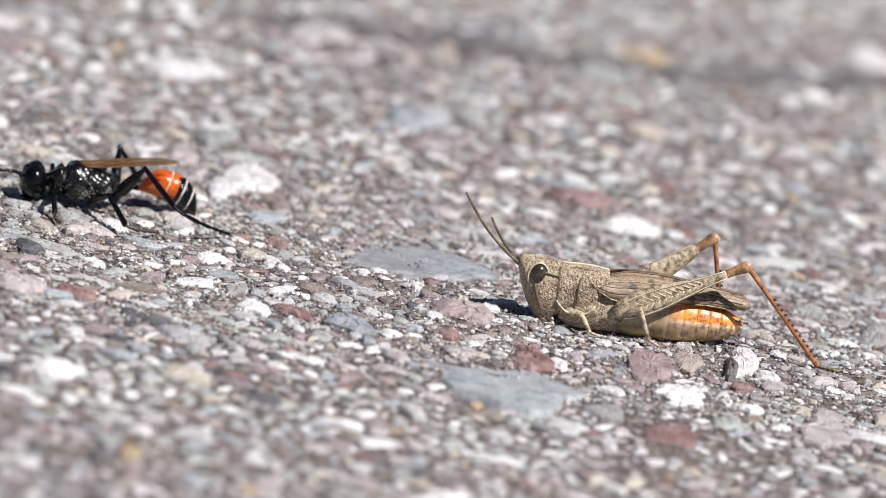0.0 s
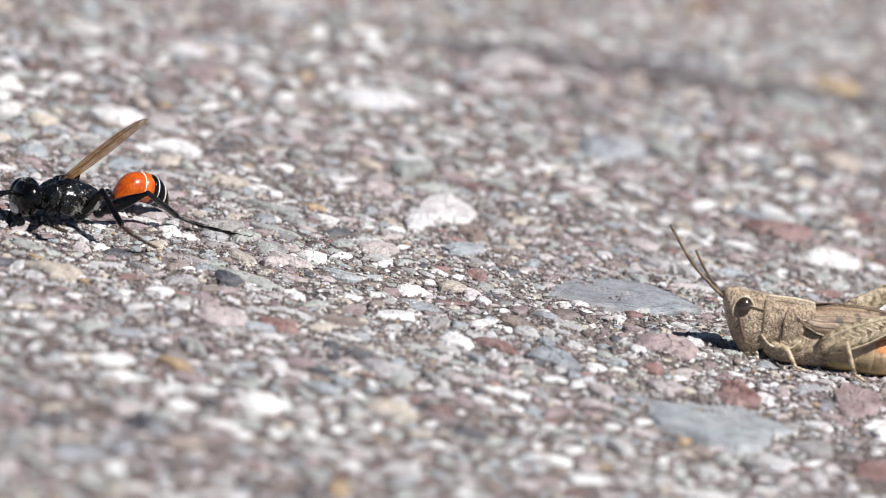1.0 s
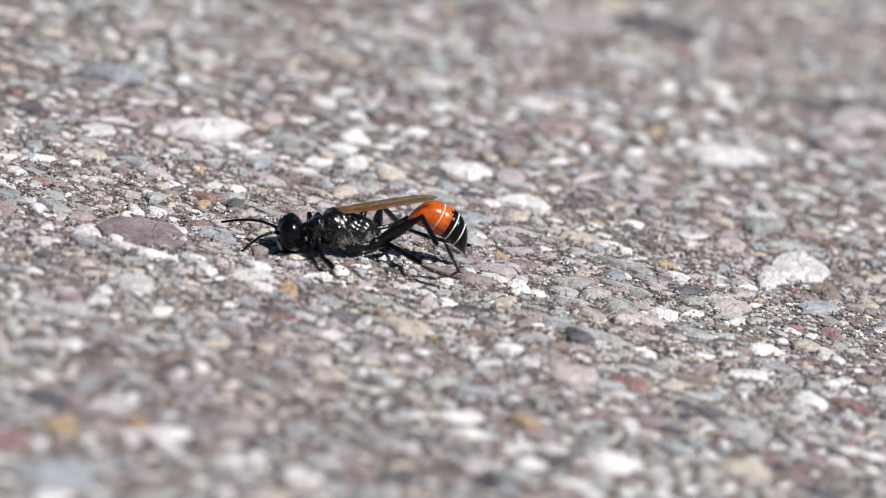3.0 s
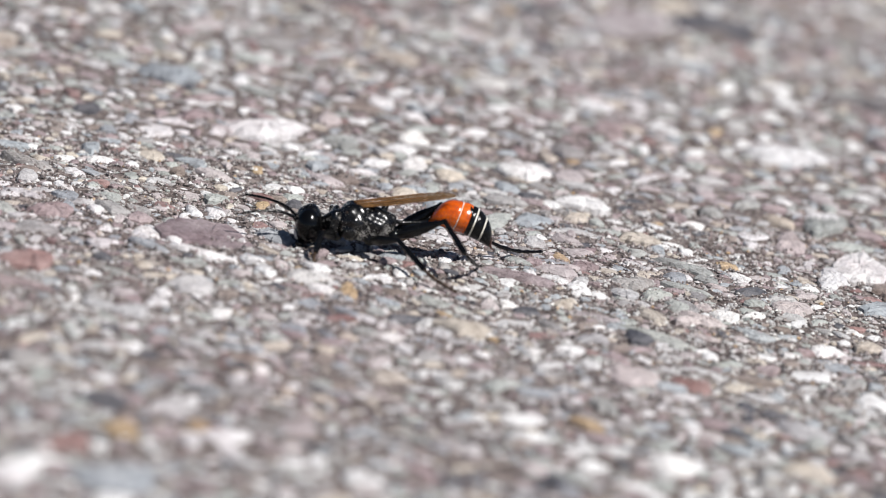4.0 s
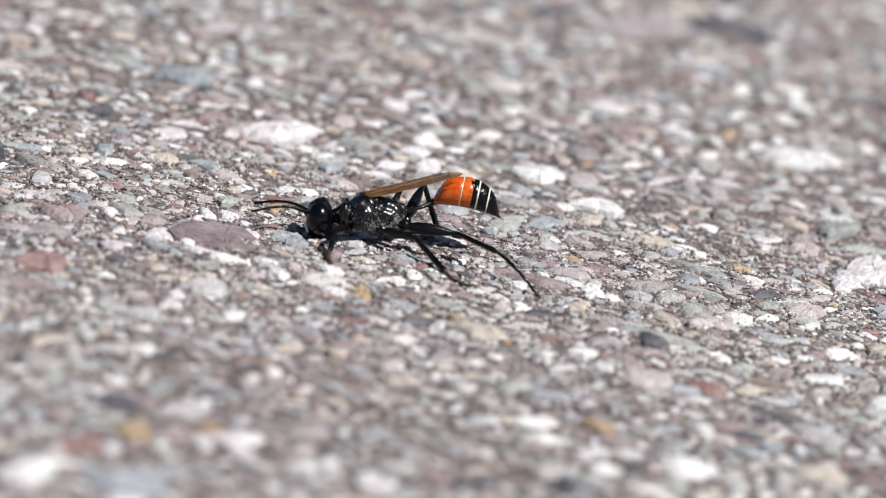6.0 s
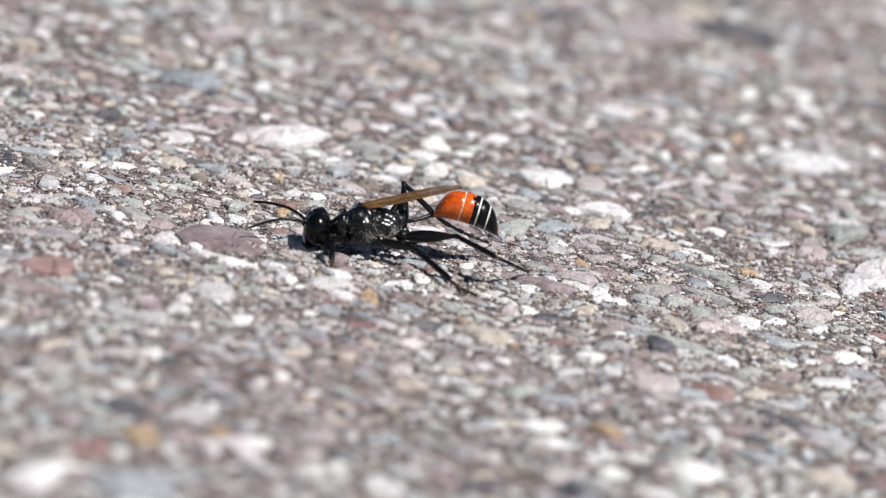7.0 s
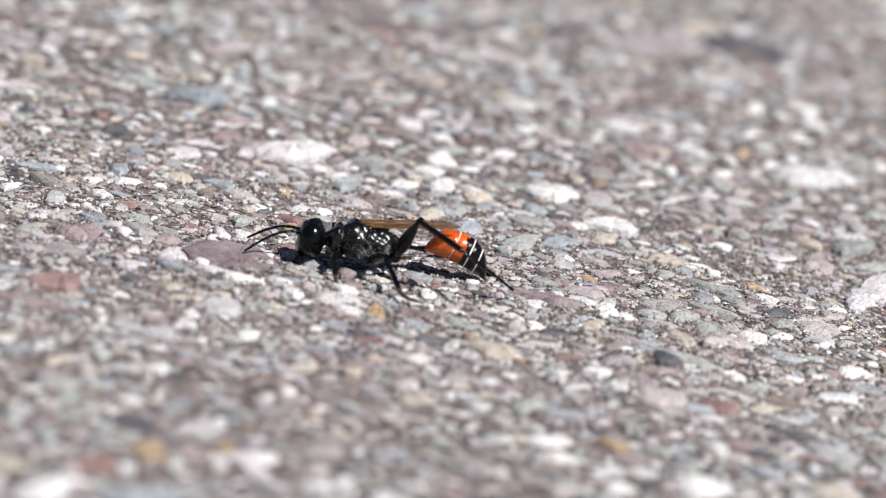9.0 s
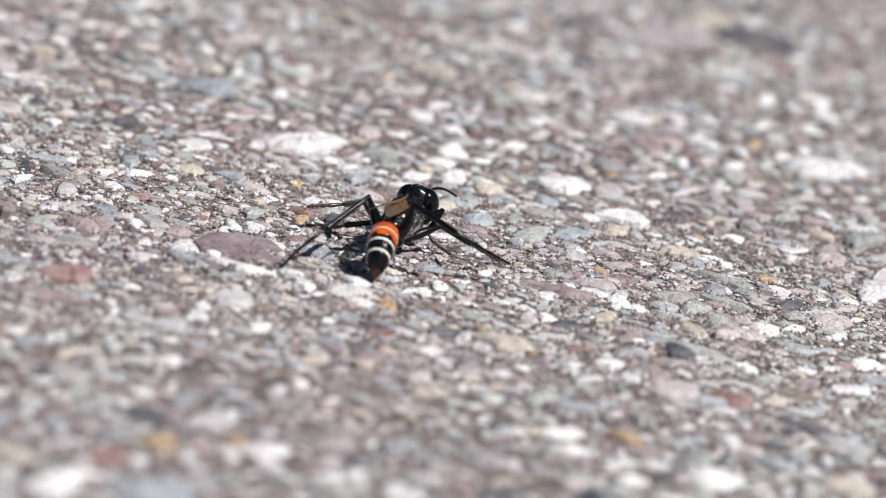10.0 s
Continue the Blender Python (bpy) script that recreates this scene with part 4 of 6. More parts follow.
def hopper_leg(gh, name, hip, knee, ankle, toe):
    """A short walking leg."""
    m = along(hip, knee, (0, 0, 1))
    n = (Vector(knee) - Vector(hip)).length
    leg = solid(name, loft(smooth_rows([(-0.2, 0, 0, 0.3, 0.32), (0.3, 0, 0, 0.38, 0.42), (n * 0.6, 0, 0, 0.32, 0.36), (n, 0, 0, 0.27, 0.29), (n + 0.15, 0, 0, 0.12, 0.14)], 4), 14), pale_tan, gh, "short pale tan walking leg", m=m)
    lt = (Vector(ankle) - Vector(knee)).length
    solid("tibia", loft(smooth_rows([(-0.1, 0, 0, 0.18, 0.2), (0.3, 0, 0, 0.22, 0.24), (lt * 0.7, 0, 0, 0.17, 0.19), (lt, 0, 0, 0.17, 0.17)], 4), 12), pale_tan, leg, m=m.inverted() @ along(knee, ankle, (1, 0, 0.2)))
    la = (Vector(toe) - Vector(ankle)).length
    pieces = [loft([(0, 0, 0, 0.1, 0.1), (la * 0.3, 0, 0, 0.16, 0.14), (la * 0.55, 0, 0, 0.1, 0.1), (la * 0.8, 0, 0, 0.15, 0.13), (la, 0, 0, 0.08, 0.08)], 10)]
    for w in (1, -1):
        pieces.append(tube([(la, 0, 0), (la + 0.15, w * 0.15, 0.05), (la + 0.3, w * 0.24, -0.1)], [0.06, 0.045, 0.012], 5))
    solid("tarsus", joined(*pieces), pale_tan, leg, m=m.inverted() @ along(ankle, toe, (0, 0, 1)))


def grasshopper():
    gh = tagged(new("grasshopper"), "tan mottled grasshopper with orange tail resting on the road", "grasshopper")
    gh.matrix_basis = pose(59.95 * MM, -15.7 * MM, 0.02 * MM) @ Matrix.Scale(0.965, 4)
    head_rows = [(-1.62, 0, 5.35, 0.25, 0.25), (-1.45, 0, 5.15, 0.65, 0.6), (-1.05, 0, 4.65, 1.1, 1.25), (-0.4, 0, 3.98, 1.4, 2.0), (0.4, 0, 3.36, 1.6, 2.5), (1.3, 0, 3.12, 1.68, 2.72), (2.2, 0, 3.26, 1.66, 2.46), (2.9, 0, 3.4, 1.55, 2.1)]
    head = solid("head", loft(smooth_rows(head_rows, 4), 30, 2.2), tan_skin, gh, "mottled tan head with slanting face")
    for s in (-1, 1):
        solid("eye", egg(0.2, s * 0.98, 4.5, 0.8, 0.8, 1.06, pose(0, 0, 0, 0, 12, 0)), hopper_eye, head, "glossy brown oval eye")
        rim = [(0.2 + 0.83 * math.cos(a), s * 1.3, 4.5 + 1.08 * math.sin(a)) for a in np.linspace(0, 2 * math.pi, 25)]
        rim = [tuple(pose(0.2, 0, 4.5, 0, 12) @ Vector((x - 0.2, y, z - 4.5))) for x, y, z in rim]
        solid("eye_rim", tube(rim, [0.085] * 25, 6), ridge_tan, head, "pale rim round the eye")
        solid("mandible", egg(1.35, s * 0.55, 0.75, 0.62, 0.42, 0.75, pose(0, 0, 0, 0, -25, 0)), tan_skin, head)
        palp = curve([(2.0, s * 0.8, 0.75), (2.2, s * 1.05, 0.3), (1.95, s * 1.15, 0.15), (1.75, s * 1.15, 0.12)], 4)
        solid("palp", tube(palp, np.linspace(0.2, 0.13, len(palp)), 8), ridge_tan, head, "pale jointed mouth feeler")
        base = (-1.5, s * 0.35, 5.0)
        tip = (-7.0, -0.3, 10.5) if s < 0 else (-4.4, 0.7, 8.4)
        mid = [tuple(np.array(base) * (1 - u) + np.array(tip) * u + np.array((-0.25, 0, -0.35)) * math.sin(math.pi * u) * (1 if s < 0 else 0.5)) for u in np.linspace(0, 1, 22)]
        solid("antenna", tube(mid, [0.19 if k < 2 else 0.15 * (1 - 0.3 * k / 22) * (1.12 if k % 2 else 0.94) for k in range(22)], 8), brown_keel, head, "straight brown ringed antenna")
        ridge = curve([(-1.45, s * 0.3, 5.15), (-1.1, s * 0.38, 4.0), (-0.35, s * 0.5, 2.4), (0.4, s * 0.6, 1.2)], 5)
        solid("face_ridge", tube(ridge, [0.09] * len(ridge), 6), ridge_tan, head)
        cheek = curve([(0.05, s * 1.52, 3.75), (0.3, s * 1.66, 2.9), (0.75, s * 1.6, 1.9)], 5)
        solid("cheek_line", tube(cheek, [0.1] * len(cheek), 6), brown_keel, head, "dark line below the eye")
        jawline = curve([(0.75, s * 1.45, 1.75), (1.4, s * 1.62, 1.55), (2.1, s * 1.6, 1.7)], 5)
        solid("cheek_line", tube(jawline, [0.08] * len(jawline), 6), brown_keel, head)
        band = curve([(0.65, s * 1.45, 4.85), (1.4, s * 1.5, 4.75), (2.2, s * 1.55, 4.7)], 5)
        solid("eye_stripe", tube(band, [0.08] * len(band), 6), brown_keel, head, "dark stripe behind the eye")
    solid("lip", egg(0.95, 0, 0.72, 0.5, 0.7, 0.62, pose(0, 0, 0, 0, -30, 0)), tan_skin, head)

    saddle = [(1.95, 0, 3.55, 1.6, 2.05), (2.3, 0, 3.5, 1.82, 2.18), (3.4, 0, 3.55, 1.72, 2.1), (4.4, 0, 3.65, 1.85, 2.02), (5.3, 0, 3.95, 1.95, 1.72), (6.0, 0, 4.5, 1.75, 1.12), (6.35, 0, 4.85, 1.3, 0.7)]
    collar = solid("pronotum", loft(smooth_rows(saddle, 5), 34, 2.7), tan_skin, gh, "saddle-shaped mottled tan neck shield")
    solid("keel", tube(curve([(1.95, 0, 5.6), (3.4, 0, 5.68), (4.8, 0, 5.7), (6.3, 0, 5.55)], 5), [0.1] * 16, 6), ridge_tan, collar)
    for s in (-1, 1):
        solid("side_keel", tube(curve([(2.0, s * 1.05, 5.35), (3.3, s * 0.85, 5.5), (4.7, s * 1.0, 5.5), (6.1, s * 1.25, 5.3)], 5), [0.08] * 16, 6), brown_keel, collar, "dark line along the shield's edge")
        solid("groove", tube(curve([(3.9, s * 1.6, 4.9), (3.8, s * 1.83, 3.8), (3.95, s * 1.78, 2.4)], 5), [0.07] * 11, 6), brown_keel, collar)
        solid("rim", tube(curve([(2.1, s * 1.72, 2.6), (3.1, s * 1.7, 1.75), (4.6, s * 1.8, 1.75), (5.5, s * 1.85, 2.6)], 5), [0.09] * 16, 6), ridge_tan, collar)
    chest = [(2.6, 0, 1.9, 1.2, 1.2), (3.6, 0, 1.75, 1.6, 1.55), (5.5, 0, 2.0, 1.75, 1.9), (7.5, 0, 2.3, 1.75, 2.2), (8.8, 0, 2.4, 1.6, 2.1)]
    solid("thorax", loft(smooth_rows(chest, 4), 28, 2.3), tan_skin, gh)
    for s in (-1, 1):
        solid("chest_plate", egg(5.4, s * 1.5, 2.2, 0.75, 0.35, 1.0, pose(0, 0, 0, 0, 25, 0)), pale_tan, gh)
        solid("chest_plate", egg(7.0, s * 1.55, 2.3, 0.8, 0.35, 1.15, pose(0, 0, 0, 0, 25, 0)), pale_tan, gh)

    edges = [7.6, 9.1, 10.5, 11.9, 13.2, 14.4, 15.5, 16.5, 17.4]
    rz = lambda x: float(np.interp(x, [6, 9, 12, 15, 17, 18, 18.5], [2.1, 2.1, 1.95, 1.7, 1.3, 0.8, 0.3]))
    ry = lambda x: float(np.interp(x, [6, 9, 12, 15, 17, 18, 18.5], [1.65, 1.65, 1.55, 1.35, 1.05, 0.7, 0.25]))
    zc = lambda x: float(np.interp(x, [6, 9, 12, 15, 18.5], [2.25, 2.2, 2.1, 2.15, 2.3]))
    first = True
    for a, b in zip(edges, edges[1:] + [18.45]):
        rows = []
        for u in (0, 0.1, 0.35, 0.7, 0.95, 1.0):
            x = a - 0.12 + (b - a + 0.24) * u
            g = -0.06 if u in (0, 1.0) else 0.02
            rows.append((x, 0, zc(x), max(0.1, ry(x) + g), max(0.1, rz(x) + g)))
        ring = loft(rows, 28, 2.1)
        if first:
            belly = solid("abdomen", ring, belly_mat, gh, "ringed tan and yellow hind body, orange towards its tail")
            first = False
        else:
            solid("body_ring", ring, belly_mat, belly)
    for s in (-1, 1):
        solid("cercus", tube([(17.9, s * 0.5, 2.8), (18.5, s * 0.55, 2.9), (18.9, s * 0.5, 2.95)], [0.16, 0.13, 0.04], 8), tan_skin, belly)

    for s in (-1, 1):
        xs = np.linspace(4.9, 18.75, 24)
        top = [(x, s * float(np.interp(x, [4.9, 8, 16, 18.75], [0.9, 0.2, 0.1, 0.1])), float(np.interp(x, [4.9, 8, 11, 15, 18, 18.75], [5.0, 5.75, 5.85, 5.45, 5.15, 4.75]))) for x in xs]
        low = [(x, s * float(np.interp(x, [4.9, 8, 14, 18.75], [1.9, 1.95, 1.15, 0.6])), float(np.interp(x, [4.9, 7, 11, 15, 18, 18.75], [4.3, 3.4, 3.7, 4.0, 3.85, 4.15]))) for x in xs]
        wing = solid("forewing", plate(top, low, 0.09, 8, 0.35), cover_mat, gh, "long folded brown streaked forewing")
        for share, r in ((0.0, 0.08), (0.3, 0.05), (0.5, 0.045), (0.72, 0.05), (1.0, 0.06)):
            pts = [tuple(Vector(a).lerp(Vector(b), share) + Vector((0, s * (0.35 * math.sin(math.pi * share) + 0.06), 0))) for a, b in zip(top, low)]
            solid("vein", tube(pts[1:-1], [r] * 22, 5), pale_tan if share in (0.3, 1.0) else brown_keel, wing)
        solid("pale_spot", egg(8.6, s * 2.0, 3.75, 0.5, 0.1, 0.35), ridge_tan, wing, "small pale wing patch")

    hopper_hind_leg(gh, -1, (7.6, -2.2, 2.5), (17.75, -2.6, 8.35), (25.3, -2.2, 0.5), (27.3, -2.3, 0.3))
    hopper_hind_leg(gh, 1, (7.6, 2.2, 2.5), (15.2, 3.1, 8.95), (17.4, 3.6, 0.6), (19.4, 3.8, 0.35))
    hopper_leg(gh, "front_leg", (3.3, -1.3, 1.7), (4.45, -2.1, 1.75), (5.35, -2.5, 0.45), (6.3, -2.7, 0.3))
    hopper_leg(gh, "front_leg", (3.3, 1.3, 1.7), (2.6, 2.4, 2.0), (1.9, 2.9, 0.45), (0.9, 3.1, 0.3))
    hopper_leg(gh, "middle_leg", (6.2, -1.4, 1.6), (9.2, -2.9, 3.3), (10.45, -2.6, 0.6), (11.3, -2.9, 0.3))
    hopper_leg(gh, "middle_leg", (6.2, 1.4, 1.6), (7.8, 3.3, 3.0), (8.6, 4.0, 0.5), (9.6, 4.3, 0.3))
    return gh


grasshopper()


# ---------- the digger wasp: x ahead, y to its left, z up, from the middle of its thorax, in mm ----------
NECK, WAIST, WING_ROOT = (3.1, 0, -0.25), (-2.85, 0, 0.25), (0.9, 0, 1.35)
PETIOLE = 2.8
HIPS = {"f": (1.9, 0.7, -1.05), "m": (-0.9, 0.95, -1.2), "h": (-2.8, 0.7, -0.85)}
LENGTHS = {"f": (2.5, 2.3, 2.6), "m": (3.2, 4.5, 3.3), "h": (4.5, 5.0, 6.2)}
FEELER = (1.72, 0.36, 0.28)
antenna_parts = {}
rng_wasp = np.random.RandomState(4)


def rugged(shape, deep, often, seed=1.0):
    """The shape with its skin raised and sunk in soft uneven lumps."""
    v, f = shape
    p = np.array(v, float)
    h = np.zeros(len(p))
    r = np.random.RandomState(int(seed * 10))
    for k in range(14):
        d = r.normal(size=3)
        d *= often * r.uniform(0.8, 2.0) / np.linalg.norm(d)
        h += np.sin(p @ d * 2 + r.uniform(0, 6.3)) / 3.0
    out = p.copy()
    out[:, 1:] = p[:, 1:] * (1 + deep * h / np.maximum(0.5, np.hypot(p[:, 1], p[:, 2])))[:, None]
    return [tuple(q) for q in out], f


def wasp_head(wasp):
    rows = [(-0.05, 0, 0, 0.35, 0.35), (0.12, 0, 0.03, 1.0, 0.95), (0.45, 0, 0.05, 1.3, 1.3), (0.85, 0, 0.03, 1.36, 1.36), (1.25, 0, -0.05, 1.25, 1.32), (1.6, 0, -0.18, 1.05, 1.2), (1.82, 0, -0.35, 0.7, 0.95), (1.93, 0, -0.5, 0.3, 0.6)]
    head = solid("head", rugged(loft(smooth_rows(rows, 4), 36), 0.03, 3.1), pitted, wasp, m=pose(NECK[0] * MM, 0, NECK[2] * MM))
    head.scale = (1.15, 1.02, 1.18)
    for s in (1, -1):
        solid("eye", egg(0.95, s * 0.78, 0.08, 0.9, 1.02, 1.17, pose(0, 0, 0, s * 6, -10, 0)), eye_black, head, "glossy black compound eye")
        jaw = curve([(1.55, s * 0.62, -1.15), (1.85, s * 0.6, -1.55), (2.0, s * 0.35, -1.95), (1.98, s * 0.02, -2.15)], 4)
        solid("mandible", tube(jaw, np.linspace(0.24, 0.07, len(jaw)), 8), chitin, head, "dark curved jaw")
        feeler = curve([(0, 0, 0), (0.45, 0, 0.3), (1.5, 0, 0.5), (2.8, 0, 0.38), (4.3, 0, 0)], 7)
        radii = [0.17 if k < 5 else (0.135 if k % 3 else 0.115) * (1 - 0.35 * k / len(feeler)) for k in range(len(feeler))]
        antenna_parts[s] = solid("antenna", tube(feeler, radii, 8), chitin, head, "thin curved black antenna", m=pose(FEELER[0] * MM, s * FEELER[1] * MM, FEELER[2] * MM))
    solid("clypeus", egg(1.72, 0, -0.75, 0.3, 0.72, 0.5, pose(0, 0, 0, 0, 20, 0)), silver_hair, head, "face plate with short silvery hair")
    solid("palp", joined(*[tube(curve([(1.5, s * 0.3, -1.3), (1.4, s * 0.4, -1.75), (1.65, s * 0.45, -2.1)], 3), [0.06] * 7, 6) for s in (1, -1)]), foot_brown, head)
    spots = []
    for _ in range(260):
        a, b = rng_wasp.uniform(0, 2 * math.pi), rng_wasp.uniform(-0.2, 1.0)
        d = Vector((b * 0.9, math.cos(a) * 0.7, abs(math.sin(a))))
        spots.append(((0.8 + d.x * 0.5, d.y * 1.1, d.z * 1.2), d))
    solid("head_hair", hairs(rng_wasp, spots, 0.32, 0.006), silver_hair, head, "short fine greyish hair")
    return head


def wasp_thorax(wasp):
    solid("neck", tube([(2.5, 0, -0.15), (2.8, 0, -0.2), (3.2, 0, -0.25)], [0.8, 0.66, 0.5], 18), pitted, wasp)
    collar = [(2.98, 0, -0.18, 0.4, 0.4), (2.75, 0, -0.16, 0.8, 0.72), (2.4, 0, -0.06, 1.18, 1.06), (2.0, 0, 0.02, 1.3, 1.24), (1.74, 0, 0.02, 1.15, 1.12), (1.6, 0, 0, 0.8, 0.8)]
    solid("pronotum", rugged(loft(smooth_rows(collar, 6), 60), 0.075, 2.3), pitted, wasp)
    mid = [(1.8, 0, 0.05, 0.7, 0.7), (1.62, 0, 0.1, 1.12, 1.08), (1.2, 0, 0.12, 1.42, 1.4), (0.6, 0, 0.12, 1.55, 1.55), (0.0, 0, 0.08, 1.52, 1.52), (-0.4, 0, 0.06, 1.44, 1.44), (-0.62, 0, 0.05, 1.36, 1.36), (-0.78, 0, 0.05, 1.15, 1.15), (-0.95, 0, 0.05, 0.7, 0.7)]
    solid("mesothorax", rugged(loft(smooth_rows(mid, 6), 60), 0.075, 2.3), pitted, wasp)
    hind = [(-0.35, 0, 0.05, 0.9, 0.9), (-0.55, 0, 0.05, 1.3, 1.28), (-0.85, 0, 0.05, 1.4, 1.36), (-1.5, 0, 0.03, 1.33, 1.27), (-2.1, 0, 0, 1.12, 1.05), (-2.6, 0, 0.05, 0.75, 0.72), (-2.95, 0, 0.18, 0.3, 0.34)]
    solid("propodeum", rugged(loft(smooth_rows(hind, 6), 60), 0.075, 2.3), pitted, wasp)
    solid("scutellum", egg(-0.45, 0, 1.25, 0.42, 0.75, 0.3), pitted, wasp)
    for s in (1, -1):
        solid("tegula", egg(0.95, s * 1.05, 1.02, 0.3, 0.18, 0.18), foot_brown, wasp, "small dark brown wing base plate")
        solid("side_plate", egg(0.75, s * 1.12, -0.5, 0.78, 0.5, 0.8), pitted, wasp)
        for k in "fmh":
            h = HIPS[k]
            solid("coxa", egg(h[0], s * h[1], h[2] + 0.05, 0.55, 0.4, 0.5), chitin, wasp)
    spots = []
    for _ in range(900):
        x, a = rng_wasp.uniform(-2.5, 2.4), rng_wasp.uniform(-0.6, math.pi + 0.6)
        r = 1.35 if -0.6 < x < 1.4 else 0.95
        d = Vector((0.1, math.cos(a), math.sin(a)))
        spots.append(((x, d.y * r, d.z * r), d))
    tufts = []
    for cx, cz, spread, n in ((0.15, -0.75, 0.42, 170), (-1.15, -0.55, 0.35, 130), (-2.15, -0.2, 0.28, 110), (1.72, 0.55, 0.2, 90), (-0.5, 0.75, 0.25, 70), (2.35, -0.45, 0.22, 90)):
        for _ in range(n):
            x, z = cx + rng_wasp.normal() * spread, cz + rng_wasp.normal() * spread
            r = float(np.interp(x, [-2.9, -2.1, -0.8, 0.6, 1.6, 2.4, 2.9], [0.35, 1.06, 1.37, 1.53, 1.2, 1.05, 0.5]))
            if abs(z) < 0.9 * r:
                y = math.sqrt(r * r - z * z)
                for s in (1, -1):
                    tufts.append(((x, s * y, z), (-0.5, s * 0.5, -0.3)))
    solid("silver_patch", hairs(rng_wasp, tufts, 0.25, 0.0125), silver_hair, wasp, "patches of dense silvery hair")
    solid("thorax_hair", hairs(rng_wasp, spots, 0.34, 0.0065), silver_hair, wasp, "sparse fine greyish hair")


def wasp_waist(wasp):
    """The thin stalk, x towards the tail."""
    p = curve([(-0.05, 0, 0), (0.9, 0, -0.1), (1.9, 0, -0.1), (2.9, 0, 0.02)], 5)
    r = [0.25, 0.21, 0.19, 0.18, 0.17, 0.165, 0.165, 0.165, 0.17, 0.175, 0.18, 0.19, 0.2, 0.22, 0.25, 0.3]
    return solid("petiole", tube(p, r[:len(p)], 12), chitin, wasp, "thin black waist stalk")


def girth(x):
    """Half height of the gaster at x behind its front."""
    xs = [0, 0.3, 0.8, 1.5, 2.3, 3.1, 3.9, 4.7, 5.4, 5.85, 6.0]
    rs = [0.3, 0.82, 1.14, 1.27, 1.31, 1.31, 1.25, 1.09, 0.78, 0.4, 0.1]
    return float(np.interp(x, xs, rs))


def gaster_rows(a, b, grow=0.0, n=9, lip=0.0):
    rows = []
    for k in range(n):
        u = k / (n - 1)
        x = a + (b - a) * u
        r = np.mean([girth(x - 0.25), girth(x), girth(x + 0.25)]) if 0.25 < x < 5.7 else girth(x)
        r = r + grow + lip * math.sin(math.pi * u) - (0.05 if lip and u in (0, 1) else 0)
        rows.append((x, 0, 1.0 * r + 0.3 * math.sin(math.pi * x / 6.1) - 0.14, max(0.03, r * 0.96), max(0.03, r)))
    return rows


def wasp_gaster(wasp):
    """The swollen hind body, x towards the tip: overlapping rings with pale rims."""
    gaster = solid("abdomen", loft(gaster_rows(0, 2.35, 0, 14, 0.03), 30), orange_skin, wasp, "glossy orange and black hind body")
    solid("orange_segment", loft(gaster_rows(2.2, 3.3, 0, 9, 0.035), 30), orange_skin, gaster, "glossy orange body ring")
    solid("black_segment", loft(gaster_rows(3.2, 3.8, 0.01, 9, 0.03), 30), chitin, gaster, "glossy black body ring")
    solid("black_segment", loft(gaster_rows(3.7, 4.75, 0, 8, 0.035), 30), chitin, gaster, "glossy black body ring")
    solid("black_segment", loft(gaster_rows(4.65, 5.75, 0, 8, 0.03), 30), chitin, gaster, "glossy black body ring")
    # the black of the third ring runs forward along the back
    saddle = [(2.55, 0, girth(2.55) * 1.89 + 0.24, 0.2, 0.1), (2.8, 0, girth(2.8) * 1.75 + 0.24, 0.62, 0.3), (3.05, 0, girth(3.05) * 1.60 + 0.24, 0.9, 0.46), (3.3, 0, girth(3.3) * 1.47 + 0.24, 1.0, 0.56)]
    solid("black_saddle", loft(smooth_rows(saddle, 4), 20), chitin, gaster, "black patch on the back")
    solid("tip", loft(gaster_rows(5.6, 6.1, 0.0, 6), 16), sting_red, gaster, "dark reddish tail tip")
    solid("sting", tube([(5.95, 0, -0.08), (6.25, 0, -0.15), (6.5, 0, -0.27)], [0.06, 0.04, 0.01], 6), sting_red, gaster)
    for x, w, g in ((2.27, 0.07, 0.02), (3.74, 0.12, 0.03), (4.7, 0.11, 0.03)):
        solid("pale_band", loft(gaster_rows(x - w / 2, x + w / 2, g, 5), 30), pale_band, gaster, "thin whitish ring")
    return gaster


